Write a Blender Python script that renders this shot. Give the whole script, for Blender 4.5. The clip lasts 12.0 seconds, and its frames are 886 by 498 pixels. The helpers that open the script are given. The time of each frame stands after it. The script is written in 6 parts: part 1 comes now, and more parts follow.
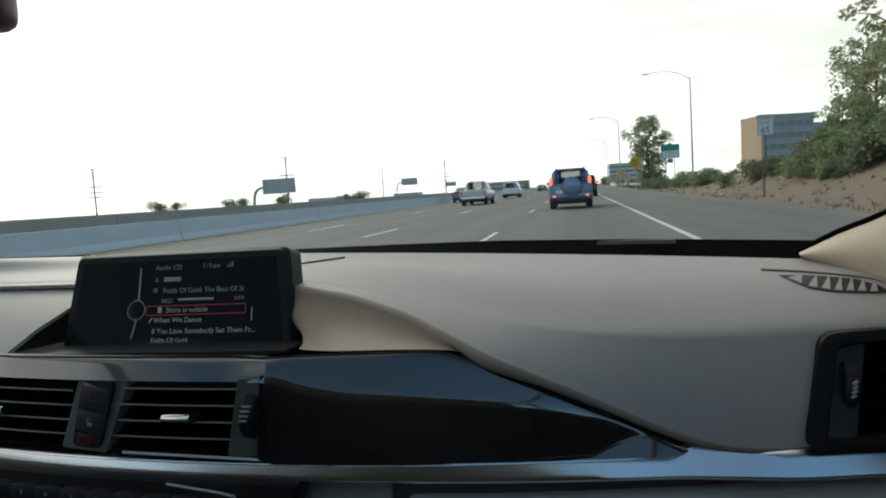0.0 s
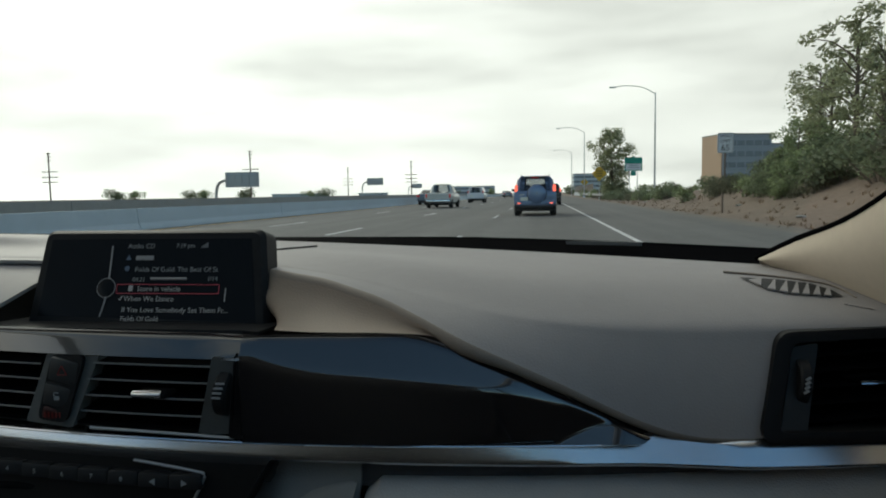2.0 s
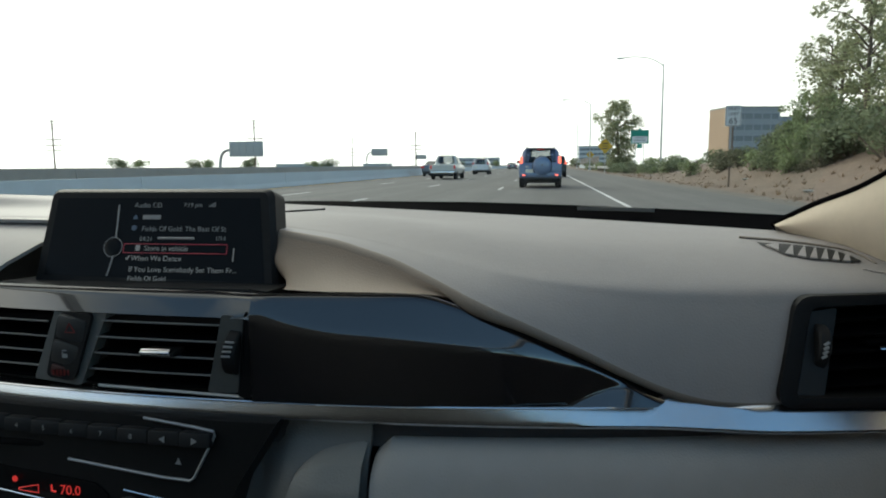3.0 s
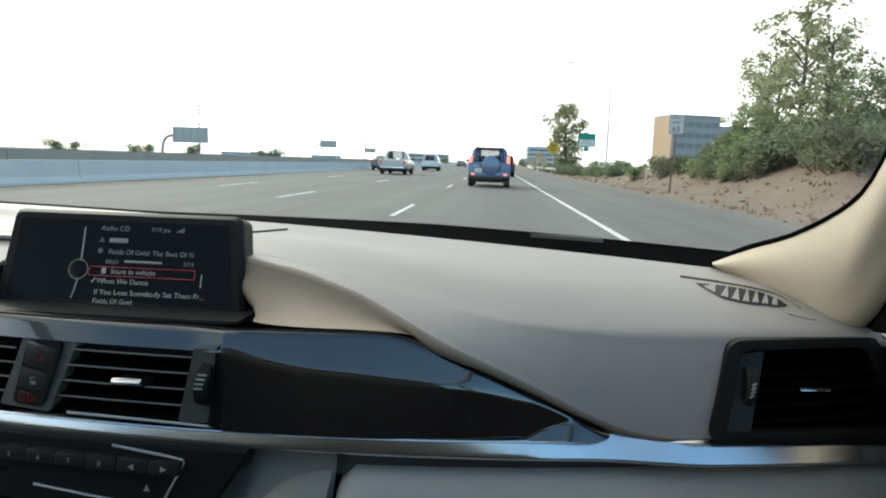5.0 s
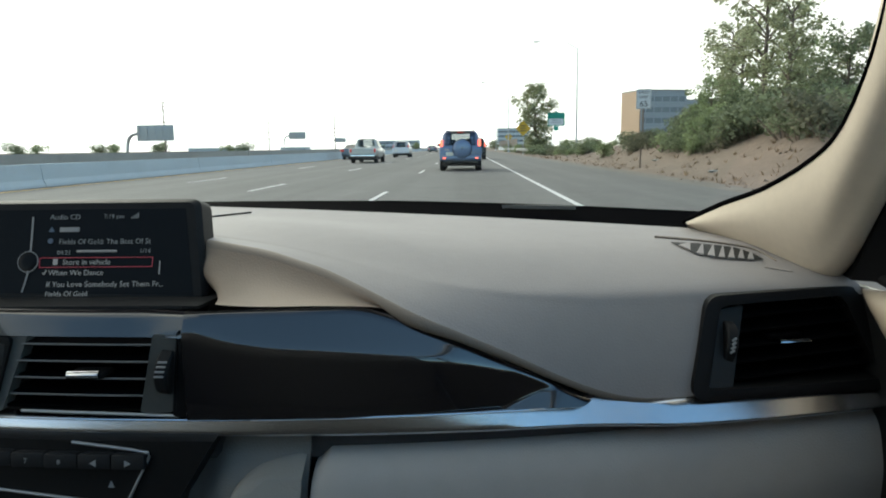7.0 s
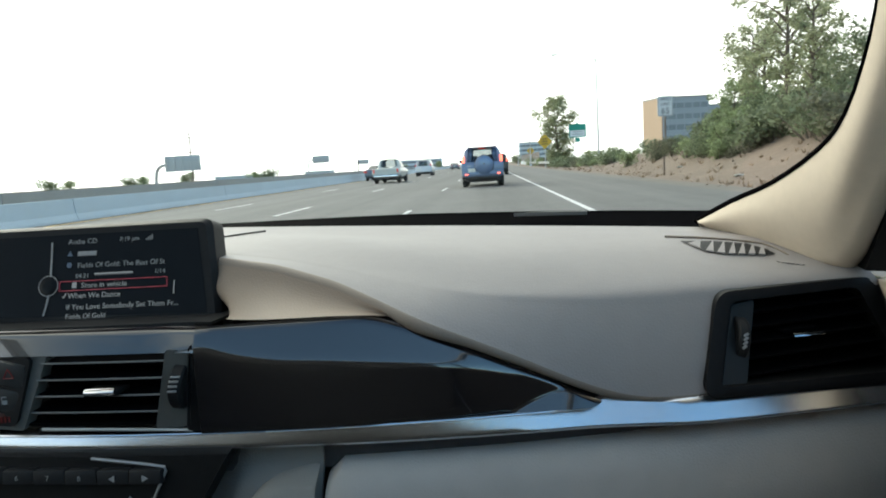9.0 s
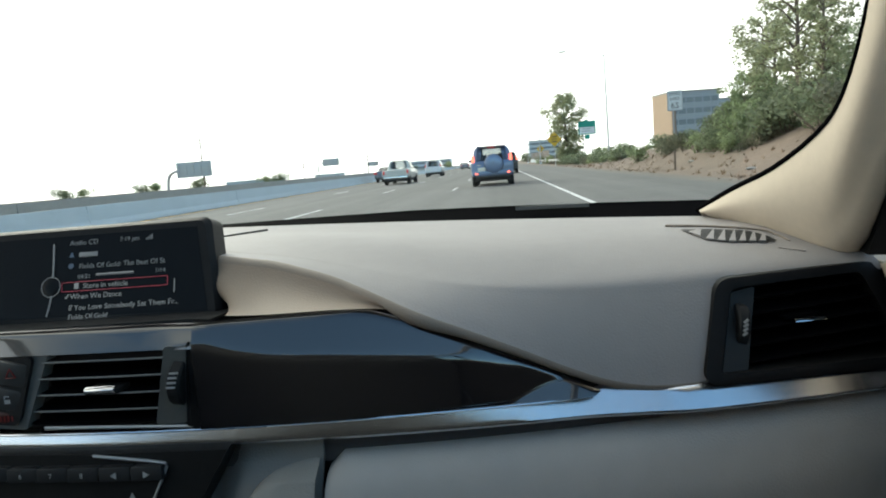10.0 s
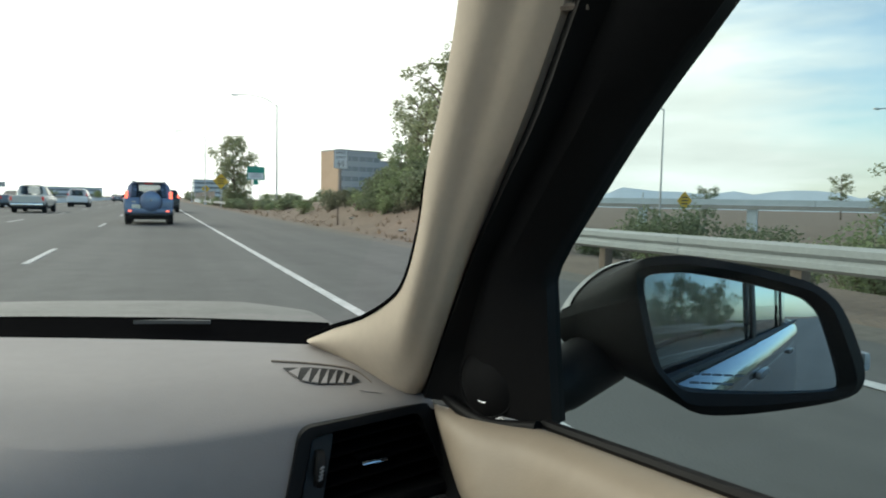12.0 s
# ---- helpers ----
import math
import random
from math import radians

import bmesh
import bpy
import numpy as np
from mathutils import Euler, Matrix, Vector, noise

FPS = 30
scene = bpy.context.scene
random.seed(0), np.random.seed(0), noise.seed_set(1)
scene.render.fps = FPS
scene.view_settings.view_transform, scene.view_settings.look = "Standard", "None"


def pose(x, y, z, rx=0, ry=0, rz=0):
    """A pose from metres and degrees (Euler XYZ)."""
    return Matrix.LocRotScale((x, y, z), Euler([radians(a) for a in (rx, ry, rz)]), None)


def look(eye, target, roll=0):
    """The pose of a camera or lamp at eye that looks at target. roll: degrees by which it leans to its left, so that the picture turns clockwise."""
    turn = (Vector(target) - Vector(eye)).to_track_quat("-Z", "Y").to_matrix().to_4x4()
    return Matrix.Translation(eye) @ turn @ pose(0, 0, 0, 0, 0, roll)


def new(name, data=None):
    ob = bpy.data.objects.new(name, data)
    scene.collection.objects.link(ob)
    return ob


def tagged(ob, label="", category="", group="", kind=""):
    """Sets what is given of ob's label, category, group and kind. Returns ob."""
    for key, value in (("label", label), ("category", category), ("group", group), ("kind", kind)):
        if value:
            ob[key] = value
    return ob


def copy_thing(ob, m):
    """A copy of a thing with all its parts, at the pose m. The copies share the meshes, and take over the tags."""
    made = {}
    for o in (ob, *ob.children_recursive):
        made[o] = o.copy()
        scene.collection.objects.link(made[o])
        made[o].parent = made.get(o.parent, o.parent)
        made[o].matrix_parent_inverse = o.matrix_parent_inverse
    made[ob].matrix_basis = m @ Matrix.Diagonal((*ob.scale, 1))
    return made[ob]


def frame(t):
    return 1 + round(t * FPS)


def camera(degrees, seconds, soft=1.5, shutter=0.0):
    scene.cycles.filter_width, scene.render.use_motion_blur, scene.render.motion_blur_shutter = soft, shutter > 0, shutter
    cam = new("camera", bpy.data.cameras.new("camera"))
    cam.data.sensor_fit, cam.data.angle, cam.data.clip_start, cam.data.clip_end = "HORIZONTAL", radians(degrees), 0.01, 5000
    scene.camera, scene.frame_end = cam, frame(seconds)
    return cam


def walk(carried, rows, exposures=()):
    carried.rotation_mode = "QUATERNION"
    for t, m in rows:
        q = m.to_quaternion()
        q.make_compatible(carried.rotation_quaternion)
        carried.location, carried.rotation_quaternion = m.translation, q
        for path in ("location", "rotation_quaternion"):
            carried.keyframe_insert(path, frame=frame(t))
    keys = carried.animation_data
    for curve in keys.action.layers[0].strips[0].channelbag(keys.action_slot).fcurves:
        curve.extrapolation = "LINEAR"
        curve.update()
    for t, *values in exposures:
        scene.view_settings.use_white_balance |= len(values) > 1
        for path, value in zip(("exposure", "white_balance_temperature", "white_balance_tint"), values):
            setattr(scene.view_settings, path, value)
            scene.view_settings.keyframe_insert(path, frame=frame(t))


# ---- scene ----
cam = camera(66.4, 12.0, soft=1.9, shutter=0.25)
PATH = [
    (0, (0.075, 0.13, 1.001), (-0.32, 2.084, 0.836), -3.6),
    (0.5, (0.081, 0.108, 0.995), (-0.261, 2.077, 0.912), -3.1),
    (1, (0.072, 0.107, 0.996), (-0.24, 2.081, 0.915), -1.3),
    (1.5, (0.071, 0.114, 0.992), (-0.219, 2.089, 0.867), -1.9),
    (2, (0.064, 0.115, 0.99), (-0.223, 2.088, 0.828), -0.9),
    (2.5, (0.054, 0.122, 0.988), (-0.245, 2.088, 0.776), -0.2),
    (3, (0.055, 0.124, 0.979), (-0.243, 2.086, 0.734), -0.4),
    (4.8, (0.046, 0.103, 1.021), (-0.127, 2.075, 0.735), 1.9),
    (5, (0.041, 0.093, 1.022), (-0.1, 2.072, 0.766), 2.0),
    (5.5, (0.055, 0.085, 1.026), (-0.031, 2.069, 0.791), 0.2),
    (6, (0.073, 0.077, 1.016), (0.037, 2.065, 0.807), -1.3),
    (6.5, (0.038, 0.091, 1.025), (-0.007, 2.078, 0.798), 1.8),
    (7, (0.047, 0.114, 1.004), (-0.023, 2.091, 0.707), -0.8),
    (7.2, (0.044, 0.117, 1.006), (-0.033, 2.091, 0.696), -0.8),
    (8.8, (0.065, 0.109, 0.993), (-0.074, 2.087, 0.733), -4.2),
    (9, (0.066, 0.109, 0.995), (-0.08, 2.088, 0.751), -3.5),
    (9.5, (0.069, 0.108, 0.988), (-0.103, 2.087, 0.755), -4.1),
    (10, (0.079, 0.11, 0.987), (-0.101, 2.087, 0.746), -4.8),
    (10.5, (0.097, 0.099, 1.0), (0.17, 2.084, 0.766), -3.1),
    (11, (0.108, 0.079, 1.037), (0.497, 2.028, 0.813), 0.6),
    (11.5, (0.137, 0.054, 1.065), (0.741, 1.957, 0.939), -0.6),
    (12, (0.133, 0.054, 1.096), (0.909, 1.892, 0.961), 1.2),
]
EXPOSURES = [(0.0, 0.36, 6450, -2.5), (0.6, 0.16, 6450, -2.5), (1.2, -0.06, 6450, -2.5), (2.0, -0.04, 6450, -2.5), (2.5, 0.24, 6450, -2.5), (3.0, 0.58, 6450, -2.5), (3.2, 0.66, 6450, -2.5), (4.8, 1.21, 6450, -2.5), (5.5, 1.22, 6450, -2.5), (6.0, 1.04, 6450, -2.5), (6.5, 0.84, 6450, -2.5), (7.0, 0.96, 6450, -2.5), (8.8, 1.29, 6450, -2.5), (9.5, 1.28, 6450, -2.5), (10.0, 1.18, 6450, -2.5), (10.5, 0.87, 6450, -2.5), (11.0, 0.82, 6450, -2.5), (12.0, 0.74, 6450, -2.5)]
walk(cam, [(t, look(eye, target, roll)) for t, eye, target, roll in PATH], EXPOSURES)

# ---- world, sun ----
SUN_AZ, SUN_EL = -38.0, 24.0          # degrees from straight ahead (left is minus) and above the horizon
world = bpy.data.worlds.new("dusk_sky")
scene.world = world
world.use_nodes = True
wn, wl = world.node_tree.nodes, world.node_tree.links
wn.clear()
w_out = wn.new("ShaderNodeOutputWorld")
w_bg = wn.new("ShaderNodeBackground")
w_sky = wn.new("ShaderNodeTexSky")
w_sky.sky_type = "NISHITA"
w_sky.sun_disc = False
w_sky.sun_elevation = radians(SUN_EL)
w_sky.sun_rotation = radians(SUN_AZ)
w_sky.air_density, w_sky.dust_density, w_sky.ozone_density = 1.0, 1.2, 1.8
w_tc = wn.new("ShaderNodeTexCoord")
w_map = wn.new("ShaderNodeMapping")
w_map.inputs["Scale"].default_value = (1.0, 1.0, 5.0)
w_noise = wn.new("ShaderNodeTexNoise")
w_noise.inputs["Scale"].default_value = 1.7
w_noise.inputs["Detail"].default_value = 7.0
w_noise.inputs["Roughness"].default_value = 0.55
w_ramp = wn.new("ShaderNodeValToRGB")
w_ramp.color_ramp.elements[0].position, w_ramp.color_ramp.elements[1].position = 0.33, 0.60
w_cloud = wn.new("ShaderNodeMix")
w_cloud.data_type = "RGBA"
w_sep = wn.new("ShaderNodeVectorMath")
w_sep.operation = "DOT_PRODUCT"
w_sep.inputs[1].default_value = (math.sin(radians(SUN_AZ)) * 0.95, math.cos(radians(SUN_AZ)) * 0.95, 0.3)
w_glow = wn.new("ShaderNodeMapRange")
for key, value in (("From Min", -0.6), ("From Max", 0.95), ("To Min", 0.0), ("To Max", 1.0)):
    w_glow.inputs[key].default_value = value
w_ctint = wn.new("ShaderNodeVectorMath")
w_ctint.operation = "SCALE"
w_ctint.inputs[0].default_value = (1.03, 0.985, 0.965)
wl.new(w_tc.outputs["Generated"], w_map.inputs["Vector"])
wl.new(w_map.outputs[0], w_noise.inputs["Vector"])
w_bias = wn.new("ShaderNodeMath")
w_bias.operation, w_bias.inputs[1].default_value = "MULTIPLY_ADD", 0.42
wl.new(w_sep.outputs["Value"], w_bias.inputs[0])
w_shift = wn.new("ShaderNodeMath")
w_shift.operation, w_shift.inputs[1].default_value = "ADD", -0.13
wl.new(w_noise.outputs["Fac"], w_shift.inputs[0])
wl.new(w_shift.outputs[0], w_bias.inputs[2])
w_xyz = wn.new("ShaderNodeSeparateXYZ")
wl.new(w_tc.outputs["Generated"], w_xyz.inputs[0])
w_hz = wn.new("ShaderNodeMapRange")
for key, value in (("From Min", 0.0), ("From Max", 0.40), ("To Min", 0.24), ("To Max", 0.0)):
    w_hz.inputs[key].default_value = value
wl.new(w_xyz.outputs["Z"], w_hz.inputs["Value"])
w_more = wn.new("ShaderNodeMath")
w_more.operation = "ADD"
wl.new(w_bias.outputs[0], w_more.inputs[0])
wl.new(w_hz.outputs[0], w_more.inputs[1])
wl.new(w_more.outputs[0], w_ramp.inputs["Fac"])
wl.new(w_ramp.outputs["Color"], w_cloud.inputs["Factor"])
wl.new(w_tc.outputs["Generated"], w_sep.inputs[0])
wl.new(w_sep.outputs["Value"], w_glow.inputs["Value"])
w_pow = wn.new("ShaderNodeMath")
w_pow.operation, w_pow.inputs[1].default_value = "POWER", 2.2
w_lum = wn.new("ShaderNodeMath")
w_lum.operation, w_lum.inputs[1].default_value, w_lum.inputs[2].default_value = "MULTIPLY_ADD", 4.4, 4.8
w_map2 = wn.new("ShaderNodeMapping")
w_map2.inputs["Scale"].default_value = (1.2, 1.2, 6.5)
w_map2.inputs["Rotation"].default_value = (0.12, 0.1, 0.4)
w_n2 = wn.new("ShaderNodeTexNoise")
w_n2.inputs["Scale"].default_value, w_n2.inputs["Detail"].default_value = 2.6, 8.0
w_mr2 = wn.new("ShaderNodeMapRange")
for key, value in (("From Min", 0.3), ("From Max", 0.7), ("To Min", 0.68), ("To Max", 1.0)):
    w_mr2.inputs[key].default_value = value
w_mul = wn.new("ShaderNodeMath")
w_mul.operation = "MULTIPLY"
wl.new(w_tc.outputs["Generated"], w_map2.inputs["Vector"])
wl.new(w_map2.outputs[0], w_n2.inputs["Vector"])
wl.new(w_n2.outputs["Fac"], w_mr2.inputs["Value"])
wl.new(w_glow.outputs[0], w_pow.inputs[0])
wl.new(w_pow.outputs[0], w_lum.inputs[0])
wl.new(w_lum.outputs[0], w_mul.inputs[0])
wl.new(w_mr2.outputs[0], w_mul.inputs[1])
wl.new(w_mul.outputs[0], w_ctint.inputs["Scale"])
wl.new(w_sky.outputs[0], w_cloud.inputs["A"])
wl.new(w_ctint.outputs[0], w_cloud.inputs["B"])
wl.new(w_cloud.outputs["Result"], w_bg.inputs["Color"])
w_bg.inputs["Strength"].default_value = 0.15
wl.new(w_bg.outputs[0], w_out.inputs["Surface"])

sun_data = bpy.data.lights.new("sun", "SUN")
sun_data.energy, sun_data.angle, sun_data.color = 0.8, radians(18), (1.0, 0.93, 0.84)
sun = new("sun", sun_data)
_az, _el = radians(SUN_AZ), radians(SUN_EL)
sun.matrix_world = look((0, 0, 60), (-math.sin(_az) * math.cos(_el) * 50, -math.cos(_az) * math.cos(_el) * 50, 60 - math.sin(_el) * 50))


# ---- materials ----
def mat(name, col, rough=0.6, metal=0.0, var=0.12, scale=6.0, bump=0.0, bscale=200.0, coat=0.0, spec=0.5, emit=None, power=0.0, random_tint=0.0):
    """A principled surface with variation of its colour at two scales and a fine relief."""
    m = bpy.data.materials.new(name)
    m.use_nodes = True
    n, l = m.node_tree.nodes, m.node_tree.links
    b = n["Principled BSDF"]
    b.inputs["Roughness"].default_value = rough
    b.inputs["Metallic"].default_value = metal
    b.inputs["Specular IOR Level"].default_value = spec
    b.inputs["Coat Weight"].default_value = coat
    b.inputs["Coat Roughness"].default_value = 0.03
    tc = n.new("ShaderNodeTexCoord")
    n1, n2 = n.new("ShaderNodeTexNoise"), n.new("ShaderNodeTexNoise")
    n1.inputs["Scale"].default_value, n1.inputs["Detail"].default_value = scale, 5.0
    n2.inputs["Scale"].default_value, n2.inputs["Detail"].default_value = scale * 9.0, 4.0
    add = n.new("ShaderNodeMath")
    add.operation = "ADD"
    l.new(tc.outputs["Object"], n1.inputs["Vector"])
    l.new(tc.outputs["Object"], n2.inputs["Vector"])
    l.new(n1.outputs["Fac"], add.inputs[0])
    l.new(n2.outputs["Fac"], add.inputs[1])
    mr = n.new("ShaderNodeMapRange")
    for key, value in (("From Min", 0.6), ("From Max", 1.4), ("To Min", 1 - var), ("To Max", 1 + var)):
        mr.inputs[key].default_value = value
    l.new(add.outputs[0], mr.inputs["Value"])
    source = mr.outputs[0]
    if random_tint:
        oi = n.new("ShaderNodeObjectInfo")
        m2 = n.new("ShaderNodeMapRange")
        m2.inputs["To Min"].default_value, m2.inputs["To Max"].default_value = 1 - random_tint, 1 + random_tint
        mul = n.new("ShaderNodeMath")
        mul.operation = "MULTIPLY"
        l.new(oi.outputs["Random"], m2.inputs["Value"])
        l.new(m2.outputs[0], mul.inputs[0])
        l.new(source, mul.inputs[1])
        source = mul.outputs[0]
    sc = n.new("ShaderNodeVectorMath")
    sc.operation = "SCALE"
    sc.inputs[0].default_value = col
    l.new(source, sc.inputs["Scale"])
    l.new(sc.outputs[0], b.inputs["Base Color"])
    if bump:
        n3 = n.new("ShaderNodeTexNoise")
        n3.inputs["Scale"].default_value, n3.inputs["Detail"].default_value = bscale, 3.0
        l.new(tc.outputs["Object"], n3.inputs["Vector"])
        bp = n.new("ShaderNodeBump")
        bp.inputs["Strength"].default_value = bump
        bp.inputs["Distance"].default_value = 0.6 / bscale
        l.new(n3.outputs["Fac"], bp.inputs["Height"])
        l.new(bp.outputs[0], b.inputs["Normal"])
    if emit:
        b.inputs["Emission Color"].default_value = (*emit, 1)
        b.inputs["Emission Strength"].default_value = power
    return m


def leather(name, col, rough=0.55, relief=0.35):
    """Grained soft-touch skin: small cells in relief."""
    m = mat(name, col, rough, var=0.05, scale=5.0, spec=0.35)
    n, l = m.node_tree.nodes, m.node_tree.links
    tc, b = n["Texture Coordinate"], n["Principled BSDF"]
    v = n.new("ShaderNodeTexVoronoi")
    v.inputs["Scale"].default_value = 520.0
    bp = n.new("ShaderNodeBump")
    bp.inputs["Strength"].default_value, bp.inputs["Distance"].default_value = relief, 0.0007
    l.new(tc.outputs["Object"], v.inputs["Vector"])
    l.new(v.outputs["Distance"], bp.inputs["Height"])
    l.new(bp.outputs[0], b.inputs["Normal"])
    return m


def clear_pane(name, tint=(1, 1, 1), gloss=1.0, power=5.0, start=0.0):
    """Thin glass: lets light straight through, with a gloss that grows at a slant."""
    m = bpy.data.materials.new(name)
    m.use_nodes = True
    n, l = m.node_tree.nodes, m.node_tree.links
    n.clear()
    out, mix = n.new("ShaderNodeOutputMaterial"), n.new("ShaderNodeMixShader")
    tr, gl, lw = n.new("ShaderNodeBsdfTransparent"), n.new("ShaderNodeBsdfGlossy"), n.new("ShaderNodeLayerWeight")
    tr.inputs["Color"].default_value = (*tint, 1)
    gl.inputs["Roughness"].default_value = 0.01
    po, mu = n.new("ShaderNodeMath"), n.new("ShaderNodeMath")
    po.operation, po.inputs[1].default_value = "POWER", power
    mu.operation, mu.inputs[1].default_value, mu.inputs[2].default_value = "MULTIPLY_ADD", 0.92, gloss
    slant = n.new("ShaderNodeMapRange")
    slant.inputs["From Min"].default_value = start
    l.new(lw.outputs["Facing"], slant.inputs["Value"])
    l.new(slant.outputs[0], po.inputs[0])
    l.new(po.outputs[0], mu.inputs[0])
    l.new(mu.outputs[0], mix.inputs["Fac"])
    l.new(tr.outputs[0], mix.inputs[1])
    l.new(gl.outputs[0], mix.inputs[2])
    l.new(mix.outputs[0], out.inputs["Surface"])
    return m


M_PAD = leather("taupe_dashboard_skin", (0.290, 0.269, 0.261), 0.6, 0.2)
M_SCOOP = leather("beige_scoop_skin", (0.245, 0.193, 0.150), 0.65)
# edge skin darker than the pad: the curl's brown shade is in the colour
M_EDGE = leather("shaded_taupe_edge_skin", (0.225, 0.186, 0.152), 0.65, 0.3)
# two darker copies of the lower skin: shade beside the console as colour
M_KNEESHADE = leather("half_shaded_lower_skin", (0.29, 0.278, 0.254), 0.6)
M_LOWERSHADE = leather("shaded_lower_skin", (0.20, 0.192, 0.177), 0.6)
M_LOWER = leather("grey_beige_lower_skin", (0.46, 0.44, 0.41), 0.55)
M_PILLAR = mat("cream_pillar_fabric", (0.555, 0.475, 0.378), 0.85, var=0.05, scale=12, bump=0.3, bscale=900)
M_DOOR = leather("cream_door_skin", (0.335, 0.274, 0.207), 0.55, 0.12)
M_GLOSS = mat("piano_black_lacquer", (0.006, 0.006, 0.008), 0.11, var=0.2, coat=1.0, spec=0.9)
M_GLOSS.node_tree.nodes["Principled BSDF"].inputs["Coat IOR"].default_value = 1.7
M_BLACK = mat("black_plastic", (0.014, 0.014, 0.0145), 0.6, var=0.2, scale=20, bump=0.2, bscale=900, spec=0.2)
M_RUBBER = mat("black_rubber_trim", (0.0055, 0.0055, 0.006), 0.6, var=0.2, scale=20, spec=0.2)
M_SATIN = mat("grey_satin_plastic", (0.125, 0.125, 0.117), 0.62, var=0.1, scale=20)
M_PLATEGREY = mat("charcoal_plate_plastic", (0.075, 0.076, 0.072), 0.6, var=0.1, scale=20)
M_VENTPLATE = mat("blue_black_plate_plastic", (0.010, 0.013, 0.015), 0.6, var=0.1, scale=20)
M_FACE = mat("charcoal_faceplate", (0.012, 0.012, 0.012), 0.4, var=0.15, scale=20, spec=0.25)
M_BUTTON = mat("black_button_plastic", (0.022, 0.022, 0.0225), 0.5, var=0.15, scale=20, spec=0.3)
M_SWITCH = mat("satin_black_switch_plastic", (0.034, 0.034, 0.034), 0.42, var=0.1, scale=20)
# paler copy of the slat plastic: light on the front edges as colour
M_SLAT = mat("lit_slat_edge", (0.16, 0.16, 0.158), 0.4, var=0.1, scale=20)
M_SOFTBLACK = mat("charcoal_plastic", (0.058, 0.058, 0.059), 0.45, var=0.15, scale=20, bump=0.2, bscale=900)
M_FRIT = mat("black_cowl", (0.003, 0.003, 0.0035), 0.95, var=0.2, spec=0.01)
M_SILVER = mat("satin_aluminium_trim", (0.80, 0.82, 0.85), 0.26, metal=1.0, var=0.04, scale=30)
M_CHROME = mat("chrome", (0.8, 0.81, 0.83), 0.08, metal=1.0, var=0.02)
M_SCREEN = mat("dark_display_glass", (0.010, 0.010, 0.0105), 0.22, var=0.1, spec=0.12)
M_TEXT = mat("lit_white_text", (0.12, 0.12, 0.12), 0.5, emit=(0.85, 0.88, 0.95), power=0.068)
M_TEXTDIM = mat("dim_grey_text", (0.14, 0.14, 0.14), 0.5, emit=(0.7, 0.75, 0.85), power=0.04)
M_REDLINE = mat("red_cursor_line", (0.2, 0.03, 0.05), 0.5, emit=(0.8, 0.08, 0.14), power=0.10)
M_REDLIT = mat("lit_red_digits", (0.5, 0.05, 0.03), 0.5, emit=(1.0, 0.05, 0.05), power=0.28)
M_REDPRINT = mat("red_print", (0.20, 0.025, 0.022), 0.5)
M_GREYPRINT = mat("light_grey_print", (0.33, 0.33, 0.33), 0.5)
M_HEADLINER = mat("beige_headliner", (0.5, 0.45, 0.38), 0.9, var=0.05)
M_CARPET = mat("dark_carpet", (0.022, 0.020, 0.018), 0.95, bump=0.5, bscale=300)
M_PAINT = mat("silver_car_paint", (0.17, 0.175, 0.18), 0.38, metal=0.5, var=0.03, coat=0.35)
M_FLANK = mat("glossy_grey_car_paint", (0.06, 0.065, 0.07), 0.18, metal=0.4, var=0.03, coat=1.0)
M_MIRROR = mat("mirror_silvering", (0.60, 0.71, 0.84), 0.01, metal=1.0, var=0.01)
M_GLASS = clear_pane("clear_window_pane", (0.97, 0.99, 0.98), 0.035)
M_SIDEGLASS = clear_pane("side_window_pane", (0.70, 0.79, 0.79), 0.010, 0.8, 0.52)
M_ROOFGLASS = clear_pane("widened_roof_pane", (0.92, 0.92, 0.90), 0.03)
M_ASPHALT = mat("asphalt", (0.105, 0.105, 0.10), 0.85, var=0.16, scale=0.25, bump=0.5, bscale=60)


def add_streaks(m, sx, sy, depth):
    """Long worn bands along the lanes, over the surface's own colour."""
    n, l = m.node_tree.nodes, m.node_tree.links
    b = n["Principled BSDF"]
    old = b.inputs["Base Color"].links[0].from_socket
    mp, nz, mr, sc = n.new("ShaderNodeMapping"), n.new("ShaderNodeTexNoise"), n.new("ShaderNodeMapRange"), n.new("ShaderNodeVectorMath")
    mp.inputs["Scale"].default_value = (sx, sy, 1.0)
    nz.inputs["Scale"].default_value, nz.inputs["Detail"].default_value = 1.0, 5.0
    for key, value in (("From Min", 0.3), ("From Max", 0.7), ("To Min", 1 - depth), ("To Max", 1 + depth)):
        mr.inputs[key].default_value = value
    sc.operation = "SCALE"
    l.new(n["Texture Coordinate"].outputs["Object"], mp.inputs["Vector"])
    l.new(mp.outputs[0], nz.inputs["Vector"])
    l.new(nz.outputs["Fac"], mr.inputs["Value"])
    l.new(old, sc.inputs[0])
    l.new(mr.outputs[0], sc.inputs["Scale"])
    l.new(sc.outputs[0], b.inputs["Base Color"])


